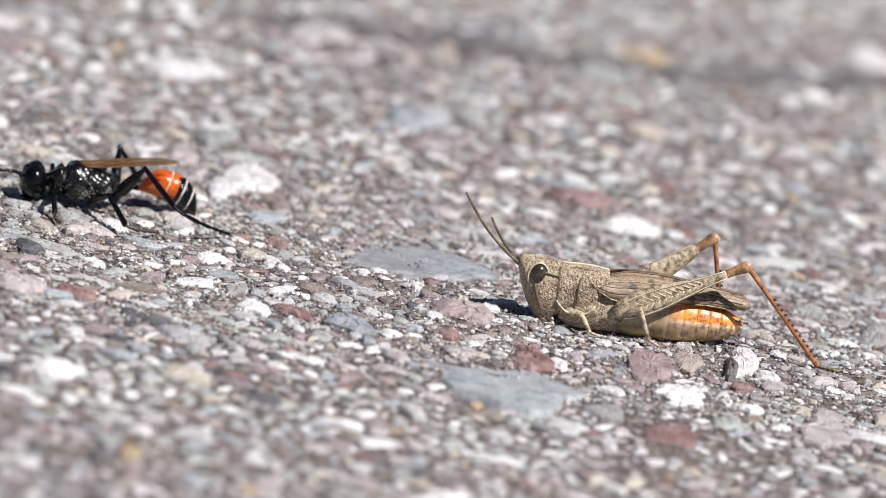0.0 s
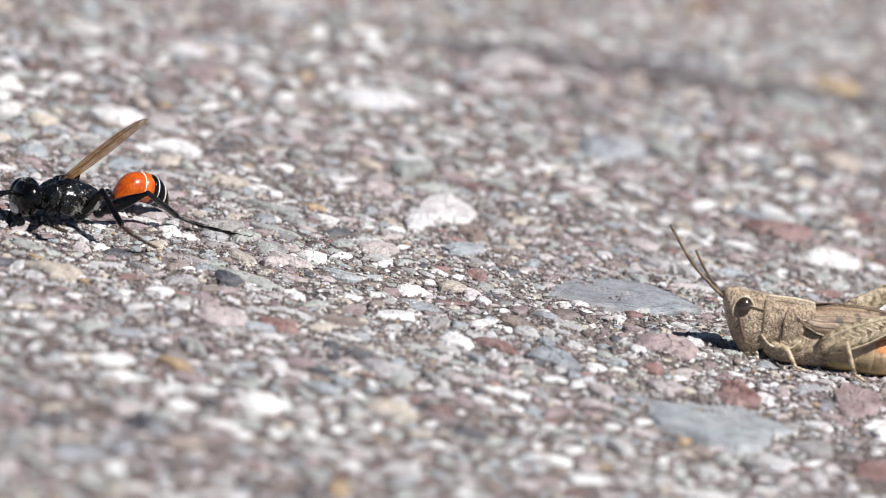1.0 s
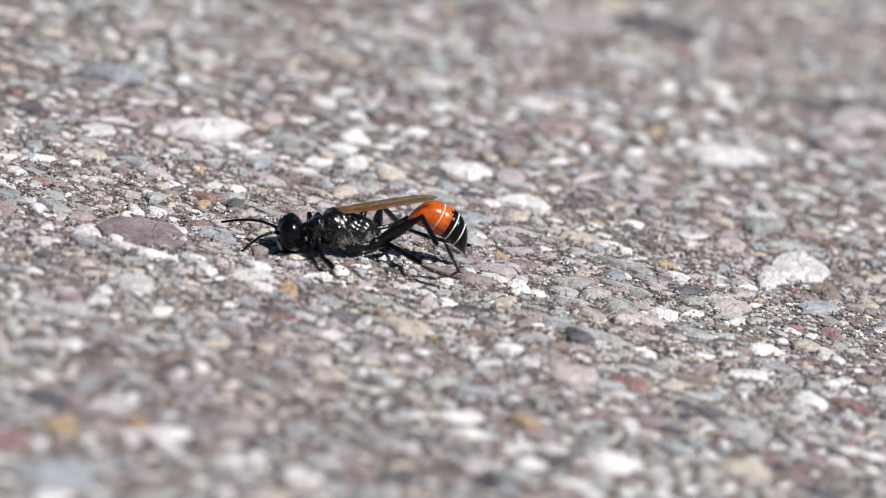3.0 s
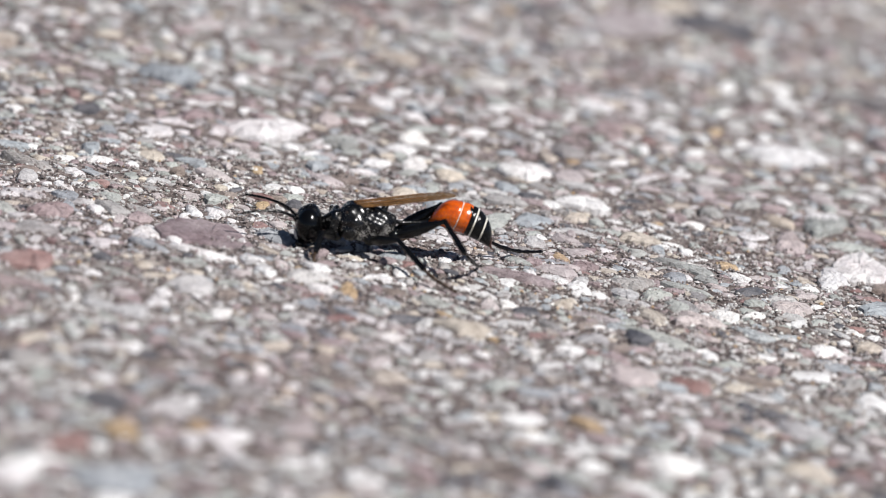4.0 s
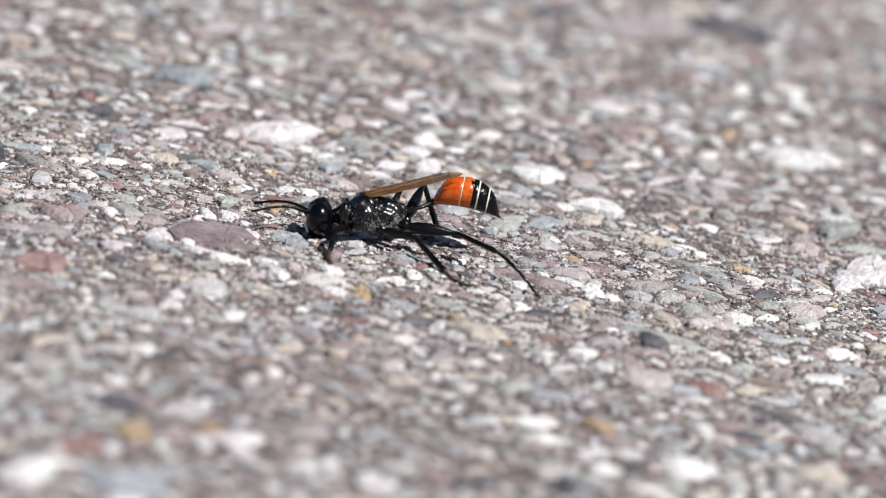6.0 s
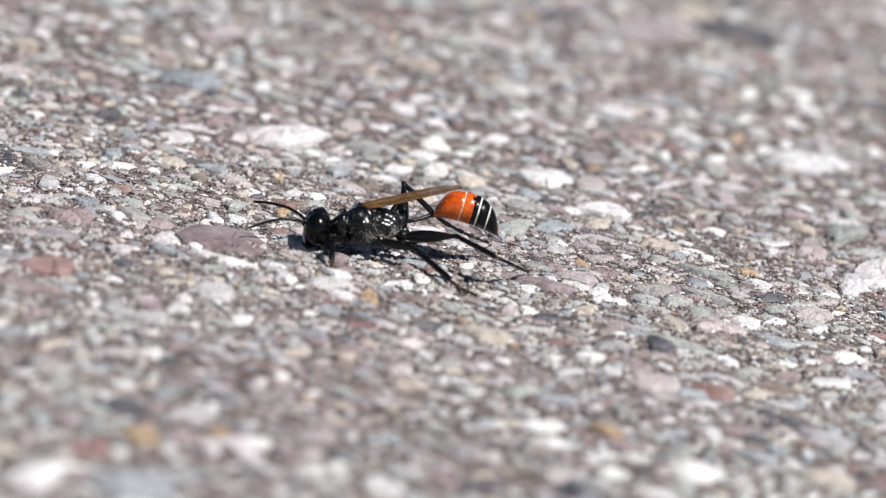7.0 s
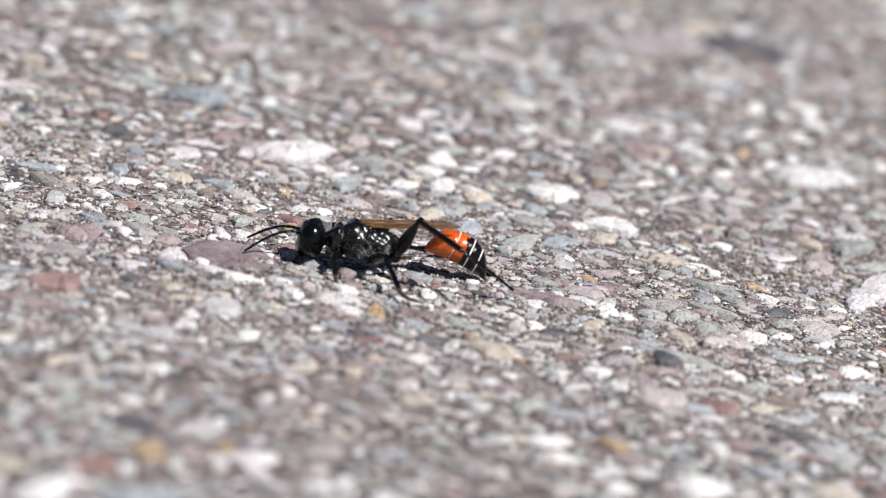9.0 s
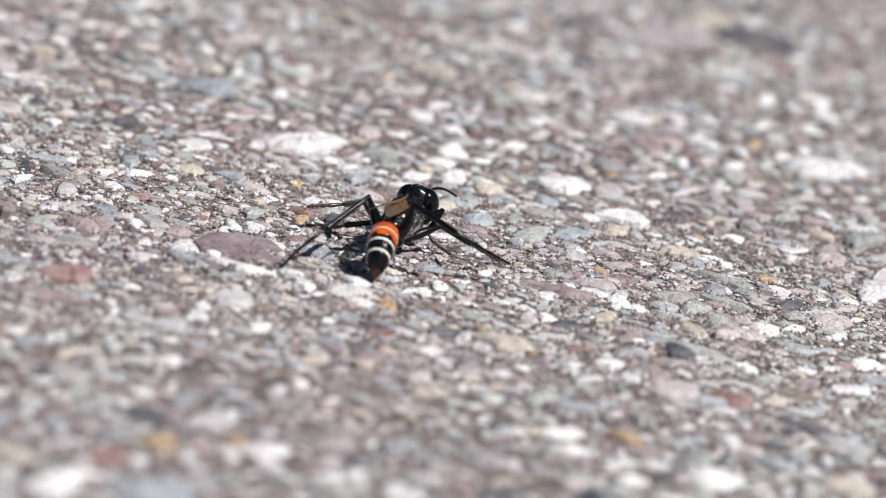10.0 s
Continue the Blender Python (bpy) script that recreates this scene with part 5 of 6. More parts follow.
def wasp_wing(wasp, s):
    """One folded pair of wings on a side: root at 0, x towards the tip, a thin creased blade."""
    def outline(u):
        lead = 0.16 + 0.54 * math.sin(math.pi * min(1, u * 0.9 + 0.08)) ** 0.7
        trail = -0.1 - 0.22 * math.sin(math.pi * min(1, u * 0.85 + 0.05)) ** 0.8
        end = 1 if u < 0.86 else math.sqrt(max(0.0, 1 - ((u - 0.86) / 0.14) ** 2))
        return lead * end, trail * end
    verts, faces, nu, nv = [], [], 26, 7
    for z0 in (0.018, -0.018):
        for i in range(nu):
            u = i / (nu - 1)
            a, b = outline(u)
            for j in range(nv):
                y = b + (a - b) * j / (nv - 1)
                crease = 0.06 * math.sin(y * 5.0) - 0.13 * max(0, y) ** 1.5 - 0.05 * math.sin(u * 6)
                verts.append((u * 8.8, s * y, crease + z0))
    n = nu * nv
    for i in range(nu - 1):
        for j in range(nv - 1):
            k = i * nv + j
            faces += [(k, k + 1, k + nv + 1, k + nv), (n + k, n + k + nv, n + k + nv + 1, n + k + 1)]
    for i in range(nu - 1):
        for j in (0, nv - 1):
            k = i * nv + j
            faces.append((k, k + nv, n + k + nv, n + k))
    wing = solid("wing", (verts, faces), wing_mat, wasp, "long narrow smoky amber wing")
    for share in (1.0, 0.72, 0.45, 0.18, 0.0):
        pts = []
        for i in range(1, 23 if share in (1.0, 0.0) else 19):
            u = i / 25
            a, b = outline(u)
            y = b + (a - b) * share
            pts.append((u * 8.8, s * y, 0.06 * math.sin(y * 5.0) - 0.13 * max(0, y) ** 1.5 - 0.05 * math.sin(u * 6) + 0.02))
        solid("vein", tube(pts, np.linspace(0.075 if share == 1.0 else 0.05, 0.025, len(pts)), 6), vein_brown, wing)
    return wing


def wasp_leg(wasp, k, s):
    """A leg: the thigh is the part, shin and foot hang on it; each lies along x."""
    lf, lt, la = LENGTHS[k]
    fat = {"f": 0.42, "m": 0.42, "h": 0.55}[k]
    rows = [(-0.15, 0, 0, 0.16, 0.18), (0.15, 0, 0, 0.24, 0.26), (lf * 0.3, 0, 0, fat * 0.85, fat), (lf * 0.6, 0, 0, fat * 0.75, fat * 0.88), (lf * 0.9, 0, 0, 0.2, 0.22), (lf, 0, 0, 0.2, 0.22), (lf + 0.12, 0, 0, 0.1, 0.1)]
    name = {"f": "front_leg", "m": "middle_leg", "h": "hind_leg"}[k]
    leg = solid(name, loft(smooth_rows(rows, 4), 14), chitin, wasp, "slender bristly black leg")
    rows = [(-0.08, 0, 0, 0.16, 0.17), (0.12, 0, 0, 0.2, 0.21), (lt * 0.5, 0, 0, 0.23, 0.25), (lt * 0.92, 0, 0, 0.24, 0.26), (lt, 0, 0, 0.18, 0.18)]
    spots = [((x, 0, 0), (0.8, rng_wasp.uniform(-1, 1), rng_wasp.uniform(-1, 1))) for x in np.linspace(lt * 0.15, lt * 0.98, 34)]
    shin = solid("tibia", joined(loft(smooth_rows(rows, 4), 12), hairs(rng_wasp, spots, 0.72, 0.026)), chitin, leg)
    pieces, x = [], 0.0
    for part_len, r in zip((0.42, 0.2, 0.15, 0.1, 0.13), (0.16, 0.15, 0.14, 0.125, 0.13)):
        n = la * part_len
        low = lambda u: -0.085 * la * math.sin(math.pi * min(1, max(0, u / la)) ** 0.8)
        pieces.append(loft(smooth_rows([(x + u, 0, low(x + u), r * g, r * g) for u, g in ((-0.04, 0.6), (n * 0.2, 0.85), (n * 0.5, 1.0), (n * 0.85, 1.18), (n, 0.7))], 3), 9))
        x += n
    for w in (1, -1):
        pieces.append(tube(curve([(la, 0, 0), (la + 0.2, w * 0.15, 0.08), (la + 0.35, w * 0.28, -0.1)], 3), np.linspace(0.05, 0.015, 7), 5))
    spots = [((x, 0, low(x)), (0.5, rng_wasp.uniform(-1, 1), rng_wasp.uniform(-0.8, 0.5))) for x in np.linspace(0.2, la * 0.95, 34)]
    pieces.append(hairs(rng_wasp, spots, 0.5, 0.022))
    foot = solid("tarsus", joined(*pieces), foot_brown if k != "h" else chitin, leg, "jointed bristly foot")
    return leg, shin, foot


wasp_head_part = wasp_head(digger_wasp)
wasp_thorax(digger_wasp)
petiole_part = wasp_waist(digger_wasp)
gaster_part = wasp_gaster(digger_wasp)
gaster_part.scale = (0.93, 0.95, 0.95)
wing_parts = {s: wasp_wing(digger_wasp, s) for s in (1, -1)}
leg_parts = {(k, s): wasp_leg(digger_wasp, k, s) for k in "fmh" for s in (1, -1)}


# ---------- how the wasp moves ----------


def motions():
    """All keys of moving things: the wasp's way and the turns of its parts on it."""
    # seconds, x, y, z in mm, turns in degrees
    way = [
        (0, 22.11, -1.6, 2.3, 0, -0.38, 183), (0.5, 9.72, -7.37, 2.3, 0, 2.75, 182), (0.7, 7.22, -9.98, 2.3, 0, 1.96, 185), (1, 4.44, -6.94, 2.3, 0, -6.55, 212),
        (1.2, 1.13, -7.25, 2.3, 0, -10.24, 200), (1.5, 0.16, -5.2, 2.3, 0, -3.1, 196), (2, -0.07, -5.02, 2.3, 0, -0.62, 195), (2.5, -0.49, -3.53, 2.4, 0, 5.68, 200),
        (2.7, -0.91, -3.72, 2.4, 0, 3.59, 192), (3.8, -5.12, -4.02, 2.4, 0, 4.8, 183), (4, -5.39, -3.63, 2.5, 0, 5.46, 181), (4.5, -5.72, -2.57, 2.7, 0, 9.49, 180),
        (5, -5.83, -2.63, 2.7, 0, 8.05, 180), (5.5, -5.56, -0.7, 2.7, 0, 7.36, 180), (5.7, -5.61, -0.71, 2.7, 0, 8.35, 180), (6.8, -6.43, -2.8, 2.6, 0, 9.84, 180),
        (7, -6.47, -3.3, 2.6, 0, 9.18, 180), (7.5, -7.18, -1.35, 3.4, 0, 19.15, 180), (7.7, -8.4, -4.55, 4.2, 0, 26.06, 180), (8, -8.78, -4.63, 4, 0, 20.48, 180),
        (8.2, -7.82, -2.67, 2.6, 0, 4.64, 180), (8.5, -7.57, -3.89, 2.5, 0, -1.73, 180), (9, -7.47, -3.62, 2.4, 0, 1.4, 180), (9.5, -7.74, -4.33, 2.4, 0, 1.93, 181),
        (9.7, -7.46, -3.33, 2.5, 0, 1.5, 181), (9.8, -6.26, -2.21, 2.5, 0, -8.9, 158), (9.9, -6.18, -1.74, 2.6, 0, -10.86, 140), (10, -5.41, 0.07, 3, 0, -9.36, 76),
    ]
    walk(digger_wasp, [(t, pose(x * MM, y * MM, z * MM, rx, ry, rz)) for t, x, y, z, rx, ry, rz in way])
    # degrees by which the head nods down, the stalk, hind body and wings rise, the wings spread, the hind body swings and the stalk bends aside
    turns = [
        (0, 9.17, -12, -18.89, 10.1, 0, 0, 44), (0.5, 5.28, -13, -17.33, 9.7, 0, 0, 44), (0.7, 6.11, -10, -15.33, 18.67, 0, 0, 44), (1, 11.11, -4, -4.67, 44.01, 0, 0, 32), (1.2, 26.39, -1, -4.22, 21.18, 0, 0, 20), (1.5, 17.22, 6, -28, 15.9, 0, 0, 24),
        (2, 16.39, 5, -15.33, 16.83, 0, 0, 48), (2.5, 12.92, 20, -23.33, 13.92, 0, 0, 32), (2.7, 18.19, 21, -26.89, 13.92, 0, 0, 16), (3.8, 11.11, -2, -23.78, 5.48, 0, 0, 20), (4, 6.11, 0, -19.11, 9.04, 0, 0, 16), (4.5, 3.19, 3, -17.11, 13, 0, 0, 28),
        (5, 0.28, 2, -12.44, 12.08, 0, 0, 20), (5.5, 7.92, 8, -21.33, 11.28, 0, 0, 28), (5.7, 3.06, 8, -15.33, 13.26, 0, 0, 36), (6.8, 6.39, 0, -10.67, 12.47, 0, 0, 36), (7, 0.69, 5, -17.78, 11.81, 0, 0, 32), (7.5, -5, -12, -23.33, 9.57, 0, 0, 36),
        (7.7, -6, 4, -12.89, 9.57, 0, 0, 36), (8, -2, 29, -14.89, 15.9, 0, 0, 0), (8.2, -2.78, 5, -11.78, 15.11, 0, 0, 36), (8.5, -15.14, 16, -25.11, 9.04, 0, 0, 0), (9, 0.83, -13, -19.11, 5.88, 0, 0, 36), (9.5, 5.28, -1, -30.67, 11.42, 0, 0, 40),
        (9.7, 7.78, -5, -16.44, 9.31, 0, 0, 24), (9.8, 0.69, 41, -11.56, 19.07, 0, 0, 0), (9.9, 3.06, 36, -6.67, 15.11, 2, 0, 0), (10, -8, 8, -14, 14, 3, 9, 0),
    ]
    walk(wasp_head_part, [(t, pose(NECK[0] * MM, 0, NECK[2] * MM, 0, nod, 0)) for t, nod, *_ in turns])
    stalks = [(t, pose(WAIST[0] * MM, 0, WAIST[2] * MM, 0, 0, 180) @ pose(0, 0, 0, 0, -rise, swing + bend), hind, swing) for t, _, rise, hind, _, _, swing, bend in turns]
    walk(petiole_part, [(t, m) for t, m, *_ in stalks])
    walk(gaster_part, [(t, Matrix.Translation(m @ Vector((PETIOLE * MM, 0, 0))) @ pose(0, 0, 0, 0, 0, 180) @ pose(0, 0, 0, 0, -hind, swing)) for t, m, hind, swing in stalks])
    for s, wing in wing_parts.items():
        walk(wing, [(t, pose(WING_ROOT[0] * MM, s * 0.32 * MM, (WING_ROOT[2] + 0.1 * s) * MM, 0, 0, 180) @ pose(0, 0, 0, 0, -lift, -s * spread) @ pose(0, 0, 0, s * 28)) for t, _, _, _, lift, spread, *_ in turns])
    # degrees by which each antenna dips and spreads, left then right
    feelers = [
        (0, -8.12, 22, 10.21, -22), (0.5, -3.96, 22, 14.17, -22), (0.7, -5.21, 22, 13.75, -22), (1, 3.54, 22, 23.54, -22), (1.2, -7.71, 22, 25.42, -22), (1.5, -0.83, 22, 47.08, -22),
        (2, 0.83, 22, 39.79, -22), (2.5, 13.75, 22, 13.75, -22), (2.7, 14.38, 22, -17.08, -22), (3.8, -8.33, 22, -11.67, -22), (4, -14.58, 22, -21.67, -22), (4.5, -21.25, 22, -35, -22),
        (5, -16.46, 22, -27.92, -22), (5.5, 2.71, 22, -14.38, -22), (5.7, -11.25, 22, -11.04, -22), (6.8, -6.67, 22, -4.58, -22), (7, -2.08, 22, -16.04, -22), (7.5, 0.62, 22, -15, -22),
        (7.7, -6.67, 22, 8.75, -22), (8, -14.79, 22, -13.33, -22), (8.2, 15.42, 22, 11.25, -22), (8.5, 41.46, 22, 38.33, -22), (9, 18.96, 22, 17.29, -22), (9.5, -13.54, 22, -24.17, -22),
        (9.7, 1.25, 22, -8.12, -22), (9.8, 38.33, 22, 55.83, -22), (9.9, -13.75, 22, -30, -22), (10, 32.5, 22, 25, -22),
    ]
    walk(antenna_parts[1], [(t, pose(FEELER[0] * MM, FEELER[1] * MM, FEELER[2] * MM, 0, dip, aside)) for t, dip, aside, _, _ in feelers])
    walk(antenna_parts[-1], [(t, pose(FEELER[0] * MM, -FEELER[1] * MM, FEELER[2] * MM, 0, dip, aside)) for t, _, _, dip, aside in feelers])
    # knee, ankle and toe of each leg on the wasp, in mm
    front_left = [
        (0, 2.49, 3.09, -0.61, 2.3, 5.18, -1.56, 2.01, 7.76, -1.61), (0.5, 2.36, 3.13, -0.67, 2.17, 5.23, -1.58, 1.79, 7.8, -1.6), (0.7, 2.51, 3.09, -0.65, 2.4, 5.21, -1.55, 2.16, 7.8, -1.57),
        (1, 3.57, 2.56, -1.08, 3.93, 4.81, -1.4, 1.76, 3.53, -2.04), (1.2, 3.31, 2.57, -1.92, 3.66, 4.82, -2.29, 3.27, 7.38, -2.05), (1.5, 2.67, 2.93, -1.88, 2.89, 5.2, -2.16, 2.1, 7.68, -2.14),
        (2, 3.14, 2.8, -1.6, 2.77, 5.04, -1.95, 1.75, 7.43, -1.77), (2.5, 2.18, 3.07, -1.8, 2.34, 5.36, -1.84, 1.91, 7.93, -1.82), (2.7, 1.2, 2.97, -1.84, 0.5, 5.14, -2.07, -0.92, 7.32, -2.23),
        (3.8, 3.26, 2.7, -0.4, 3.73, 4.71, -1.4, 3.68, 7.27, -1.88), (4, 2.98, 2.84, -0.34, 3.38, 4.78, -1.5, 3.23, 7.32, -2.04), (4.5, 2.87, 2.94, -0.52, 3.25, 4.84, -1.76, 2.89, 7.39, -2.15),
        (5, 2.78, 2.97, -0.46, 3.09, 4.98, -1.53, 2.71, 7.46, -2.21), (5.5, 2.83, 3, -0.72, 3.19, 4.96, -1.86, 2.93, 7.51, -2.31), (5.7, 2.79, 3.01, -0.72, 3.17, 4.99, -1.83, 2.88, 7.54, -2.28),
        (6.8, 2.84, 3.01, -0.99, 2.65, 5.19, -1.71, 2.05, 7.68, -2.15), (7, 2.76, 3, -0.59, 2.74, 5.05, -1.64, 1.97, 7.47, -2.19), (7.5, 1.93, 3.19, -0.8, 2.57, 4.99, -2.07, 2.16, 7.46, -2.78),
        (7.7, 1.26, 3.1, -0.76, 1.84, 5.08, -1.79, 1.49, 6.79, -3.71), (8, 1.04, 2.95, -0.39, 1.26, 4.65, -1.92, 0.82, 6.51, -3.69), (8.2, 1.76, 3.14, -0.54, 1.43, 5.14, -1.63, 0.81, 7.56, -2.36),
        (8.5, 1.89, 3.17, -0.65, 1.39, 5.14, -1.72, 0.78, 7.62, -2.23), (9, 2.07, 3.19, -1.04, 1.67, 5.36, -1.7, 0.92, 7.82, -2.11), (9.5, 1.65, 3.16, -0.67, 1.37, 5.28, -1.51, 0.94, 7.8, -2),
        (9.7, 1.98, 3.2, -1.18, 1.85, 5.37, -1.91, 1.5, 7.92, -2.27), (9.8, 2.08, 3.11, -0.43, 2.68, 5.24, -1.07, 4.11, 6.53, -2.82), (9.9, 1.37, 3.06, -0.41, 1.07, 4.96, -1.67, 1.54, 7.38, -2.49),
        (10, 1.26, 3.06, -1.55, 1.39, 5.21, -2.36, 2, 7.63, -3.09),
    ]
    middle_left = [
        (0, -2.11, 3.59, 0.15, -3.57, 7.63, -1.19, -6.45, 6.11, -1.72), (0.5, -2.28, 3.61, -0.07, -3.87, 7.59, -1.45, -6.85, 6.31, -2.06), (0.7, -2.28, 3.25, 0.55, -3.52, 7.37, -0.75, -6.75, 7.45, -1.43),
        (1, -1.3, 2.58, 1.53, -1.26, 6.73, -0.2, -3.51, 8.95, -1.15), (1.2, -3.82, 1.07, 0.11, -6.16, 4.9, -0.07, -9.35, 5.68, 0.29), (1.5, -3.95, 1.31, -0.29, -5.94, 5.26, -1.11, -8.66, 7.13, -1.22),
        (2, -3.82, 0.01, -0.3, -5.22, 4.26, -0.78, -7.96, 5.9, -1.58), (2.5, -3.94, 0.62, -0.26, -5.23, 4.65, -1.78, -7.56, 6.82, -2.65), (2.7, -3.84, -0.29, -0.94, -6.25, 3.41, -1.81, -8.98, 5.12, -2.53),
        (3.8, -3.29, 2.99, -0.59, -4.97, 7.03, -1.63, -7.84, 8.12, -2.85), (4, -3.23, 3.03, -0.5, -5.58, 6.59, -1.93, -8.22, 8.15, -3.15), (4.5, -3.2, 3.16, -0.95, -5.65, 6.19, -3.2, -8.32, 7.96, -3.99),
        (5, -3.44, 2.89, -1.1, -6.24, 5.72, -3.21, -8.67, 7.86, -3.85), (5.5, -3.7, 2.49, -1.33, -6.3, 5.67, -3.17, -8.44, 8.1, -3.79), (5.7, -3.77, 2.34, -1.46, -6.23, 5.63, -3.29, -8.44, 7.99, -3.96),
        (6.8, -3.75, 2.41, -1.22, -6.62, 5.21, -3.26, -8.94, 7.41, -4.06), (7, -3.85, 2.17, -1.41, -6.88, 4.89, -3.33, -9.13, 7.21, -3.98), (7.5, -3.89, 1.07, -2.33, -7.05, 3.71, -4.14, -9.35, 2.07, -5.86),
        (7.7, -3.28, 3.09, -1.19, -5.64, 1.05, -4.43, -7.03, -0.62, -6.91), (8, -2.99, 3.28, -0.55, -5.06, 0.46, -3.37, -7.2, -0.19, -5.81), (8.2, -1.21, 3.72, 0.38, -2.29, 7.68, -1.46, -4.94, 9.35, -2.49),
        (8.5, -1.15, 3.49, 0.72, -2.55, 7.56, -0.61, -5.07, 9.52, -1.42), (9, -2.11, 3.68, -0.04, -3.57, 7.68, -1.49, -5.3, 10.49, -1.55), (9.5, -3.19, 3, -0.31, -4.86, 7.06, -1.31, -6.4, 9.96, -1.58),
        (9.7, -2.97, 3.38, -0.94, -4.54, 7.54, -1.63, -6.03, 10.47, -1.84), (9.8, -3.84, 1.55, -0.1, -6.6, 5.1, -0.09, -9.65, 6.37, -0.22), (9.9, -3.57, 2.63, -0.68, -7.98, 3.38, -0.18, -10.18, 0.92, -0.32),
        (10, -0.41, 3.3, 0.92, 2.74, 5.79, -1.11, 0.68, 8.37, -1.1),
    ]
    hind_left = [
        (0, -4.83, 2.67, 2.65, -7.53, 6.33, 0.55, -12.72, 3.78, -1.68), (0.5, -5.11, 2.97, 2.28, -7.75, 7.03, 1.05, -12.69, 5.16, -2.19), (0.7, -4.98, 2.87, 2.44, -7.76, 6.83, 1.17, -12.83, 4.92, -1.85),
        (1, -5.44, 3.08, 1.91, -9.82, 1.77, -0.1, -15.05, 5.1, -0.3), (1.2, -4.94, 1.55, 3.01, -9.58, 0.58, 1.42, -15.66, -0.64, 1.63), (1.5, -5.69, 0.63, 2.6, -8.62, 4.68, 2.62, -13.79, 1.66, 1.02),
        (2, -5.28, 2.24, 2.57, -9.49, 0.17, 0.85, -15.41, -0.01, -0.99), (2.5, -4.04, 2.56, 3.06, -7.98, 1.52, 0.17, -12.47, -1.44, -2.92), (2.7, -5.6, 0.8, 2.67, -6.48, 5.58, 1.5, -9.42, 1.41, -2.02),
        (3.8, -6.91, 1.25, 0.9, -8.34, 5.91, -0.2, -10.05, 0.5, -2.7), (4, -6.95, 1.14, 0.84, -8.68, 5.63, -0.52, -10.02, 0.12, -3.03), (4.5, -7.26, 1.15, -1.19, -10.65, 4.68, -2.23, -15.34, 1.83, -5.1),
        (5, -7.25, 1.17, -1.29, -10.81, 4.69, -1.37, -13.6, -0.02, -4.28), (5.5, -7.25, 0.82, -1.54, -10.63, 4.44, -2.16, -14.98, 8.57, -3.74), (5.7, -7.25, 0.83, -1.52, -10.54, 4.57, -1.87, -14.63, 8.65, -4.13),
        (6.8, -7.29, 0.86, -1.11, -10.15, 4.84, -2.1, -13.35, 0.12, -4.54), (7, -7.29, 0.99, -0.71, -10.56, 4.7, -1.44, -13.09, -0.32, -4.05), (7.5, -7.29, 0.88, -1, -8.74, 4.44, -4.21, -13.7, 5.09, -7.86),
        (7.7, -7.26, 0.31, -1.27, -8.27, 0.26, -6.16, -8.87, 6.03, -8.33), (8, -7.01, -0.66, -1.67, -10.6, 2.11, -3.78, -16.02, -0.25, -5.66), (8.2, -6.76, 0.73, 1.28, -10.32, 4.2, 0.68, -13.64, 0.09, -2.57),
        (8.5, -6.57, 0.78, 1.61, -10.47, 3.84, 0.97, -15.87, 2.26, -1.65), (9, -4.4, 2.45, 2.97, -8.22, 5.44, 1.75, -12.75, 2.89, -1.63), (9.5, -6.93, 0.72, 0.94, -10.75, 3.94, 0.93, -14.75, 0.24, -2.02),
        (9.7, -4.91, 2.01, 2.9, -8.96, 3.7, 0.5, -13.06, 0, -2.3), (9.8, -4.62, 1.93, 3.08, -7.93, 5.59, 2.31, -12.31, 2.06, -0.3), (9.9, -5.97, 2.12, 2.01, -10.53, 4.18, 1.86, -12.26, -1.44, -0.11),
        (10, -4.34, 1.82, 3.23, -8.58, 3.87, 1.55, -14.28, 5.69, -0.06),
    ]
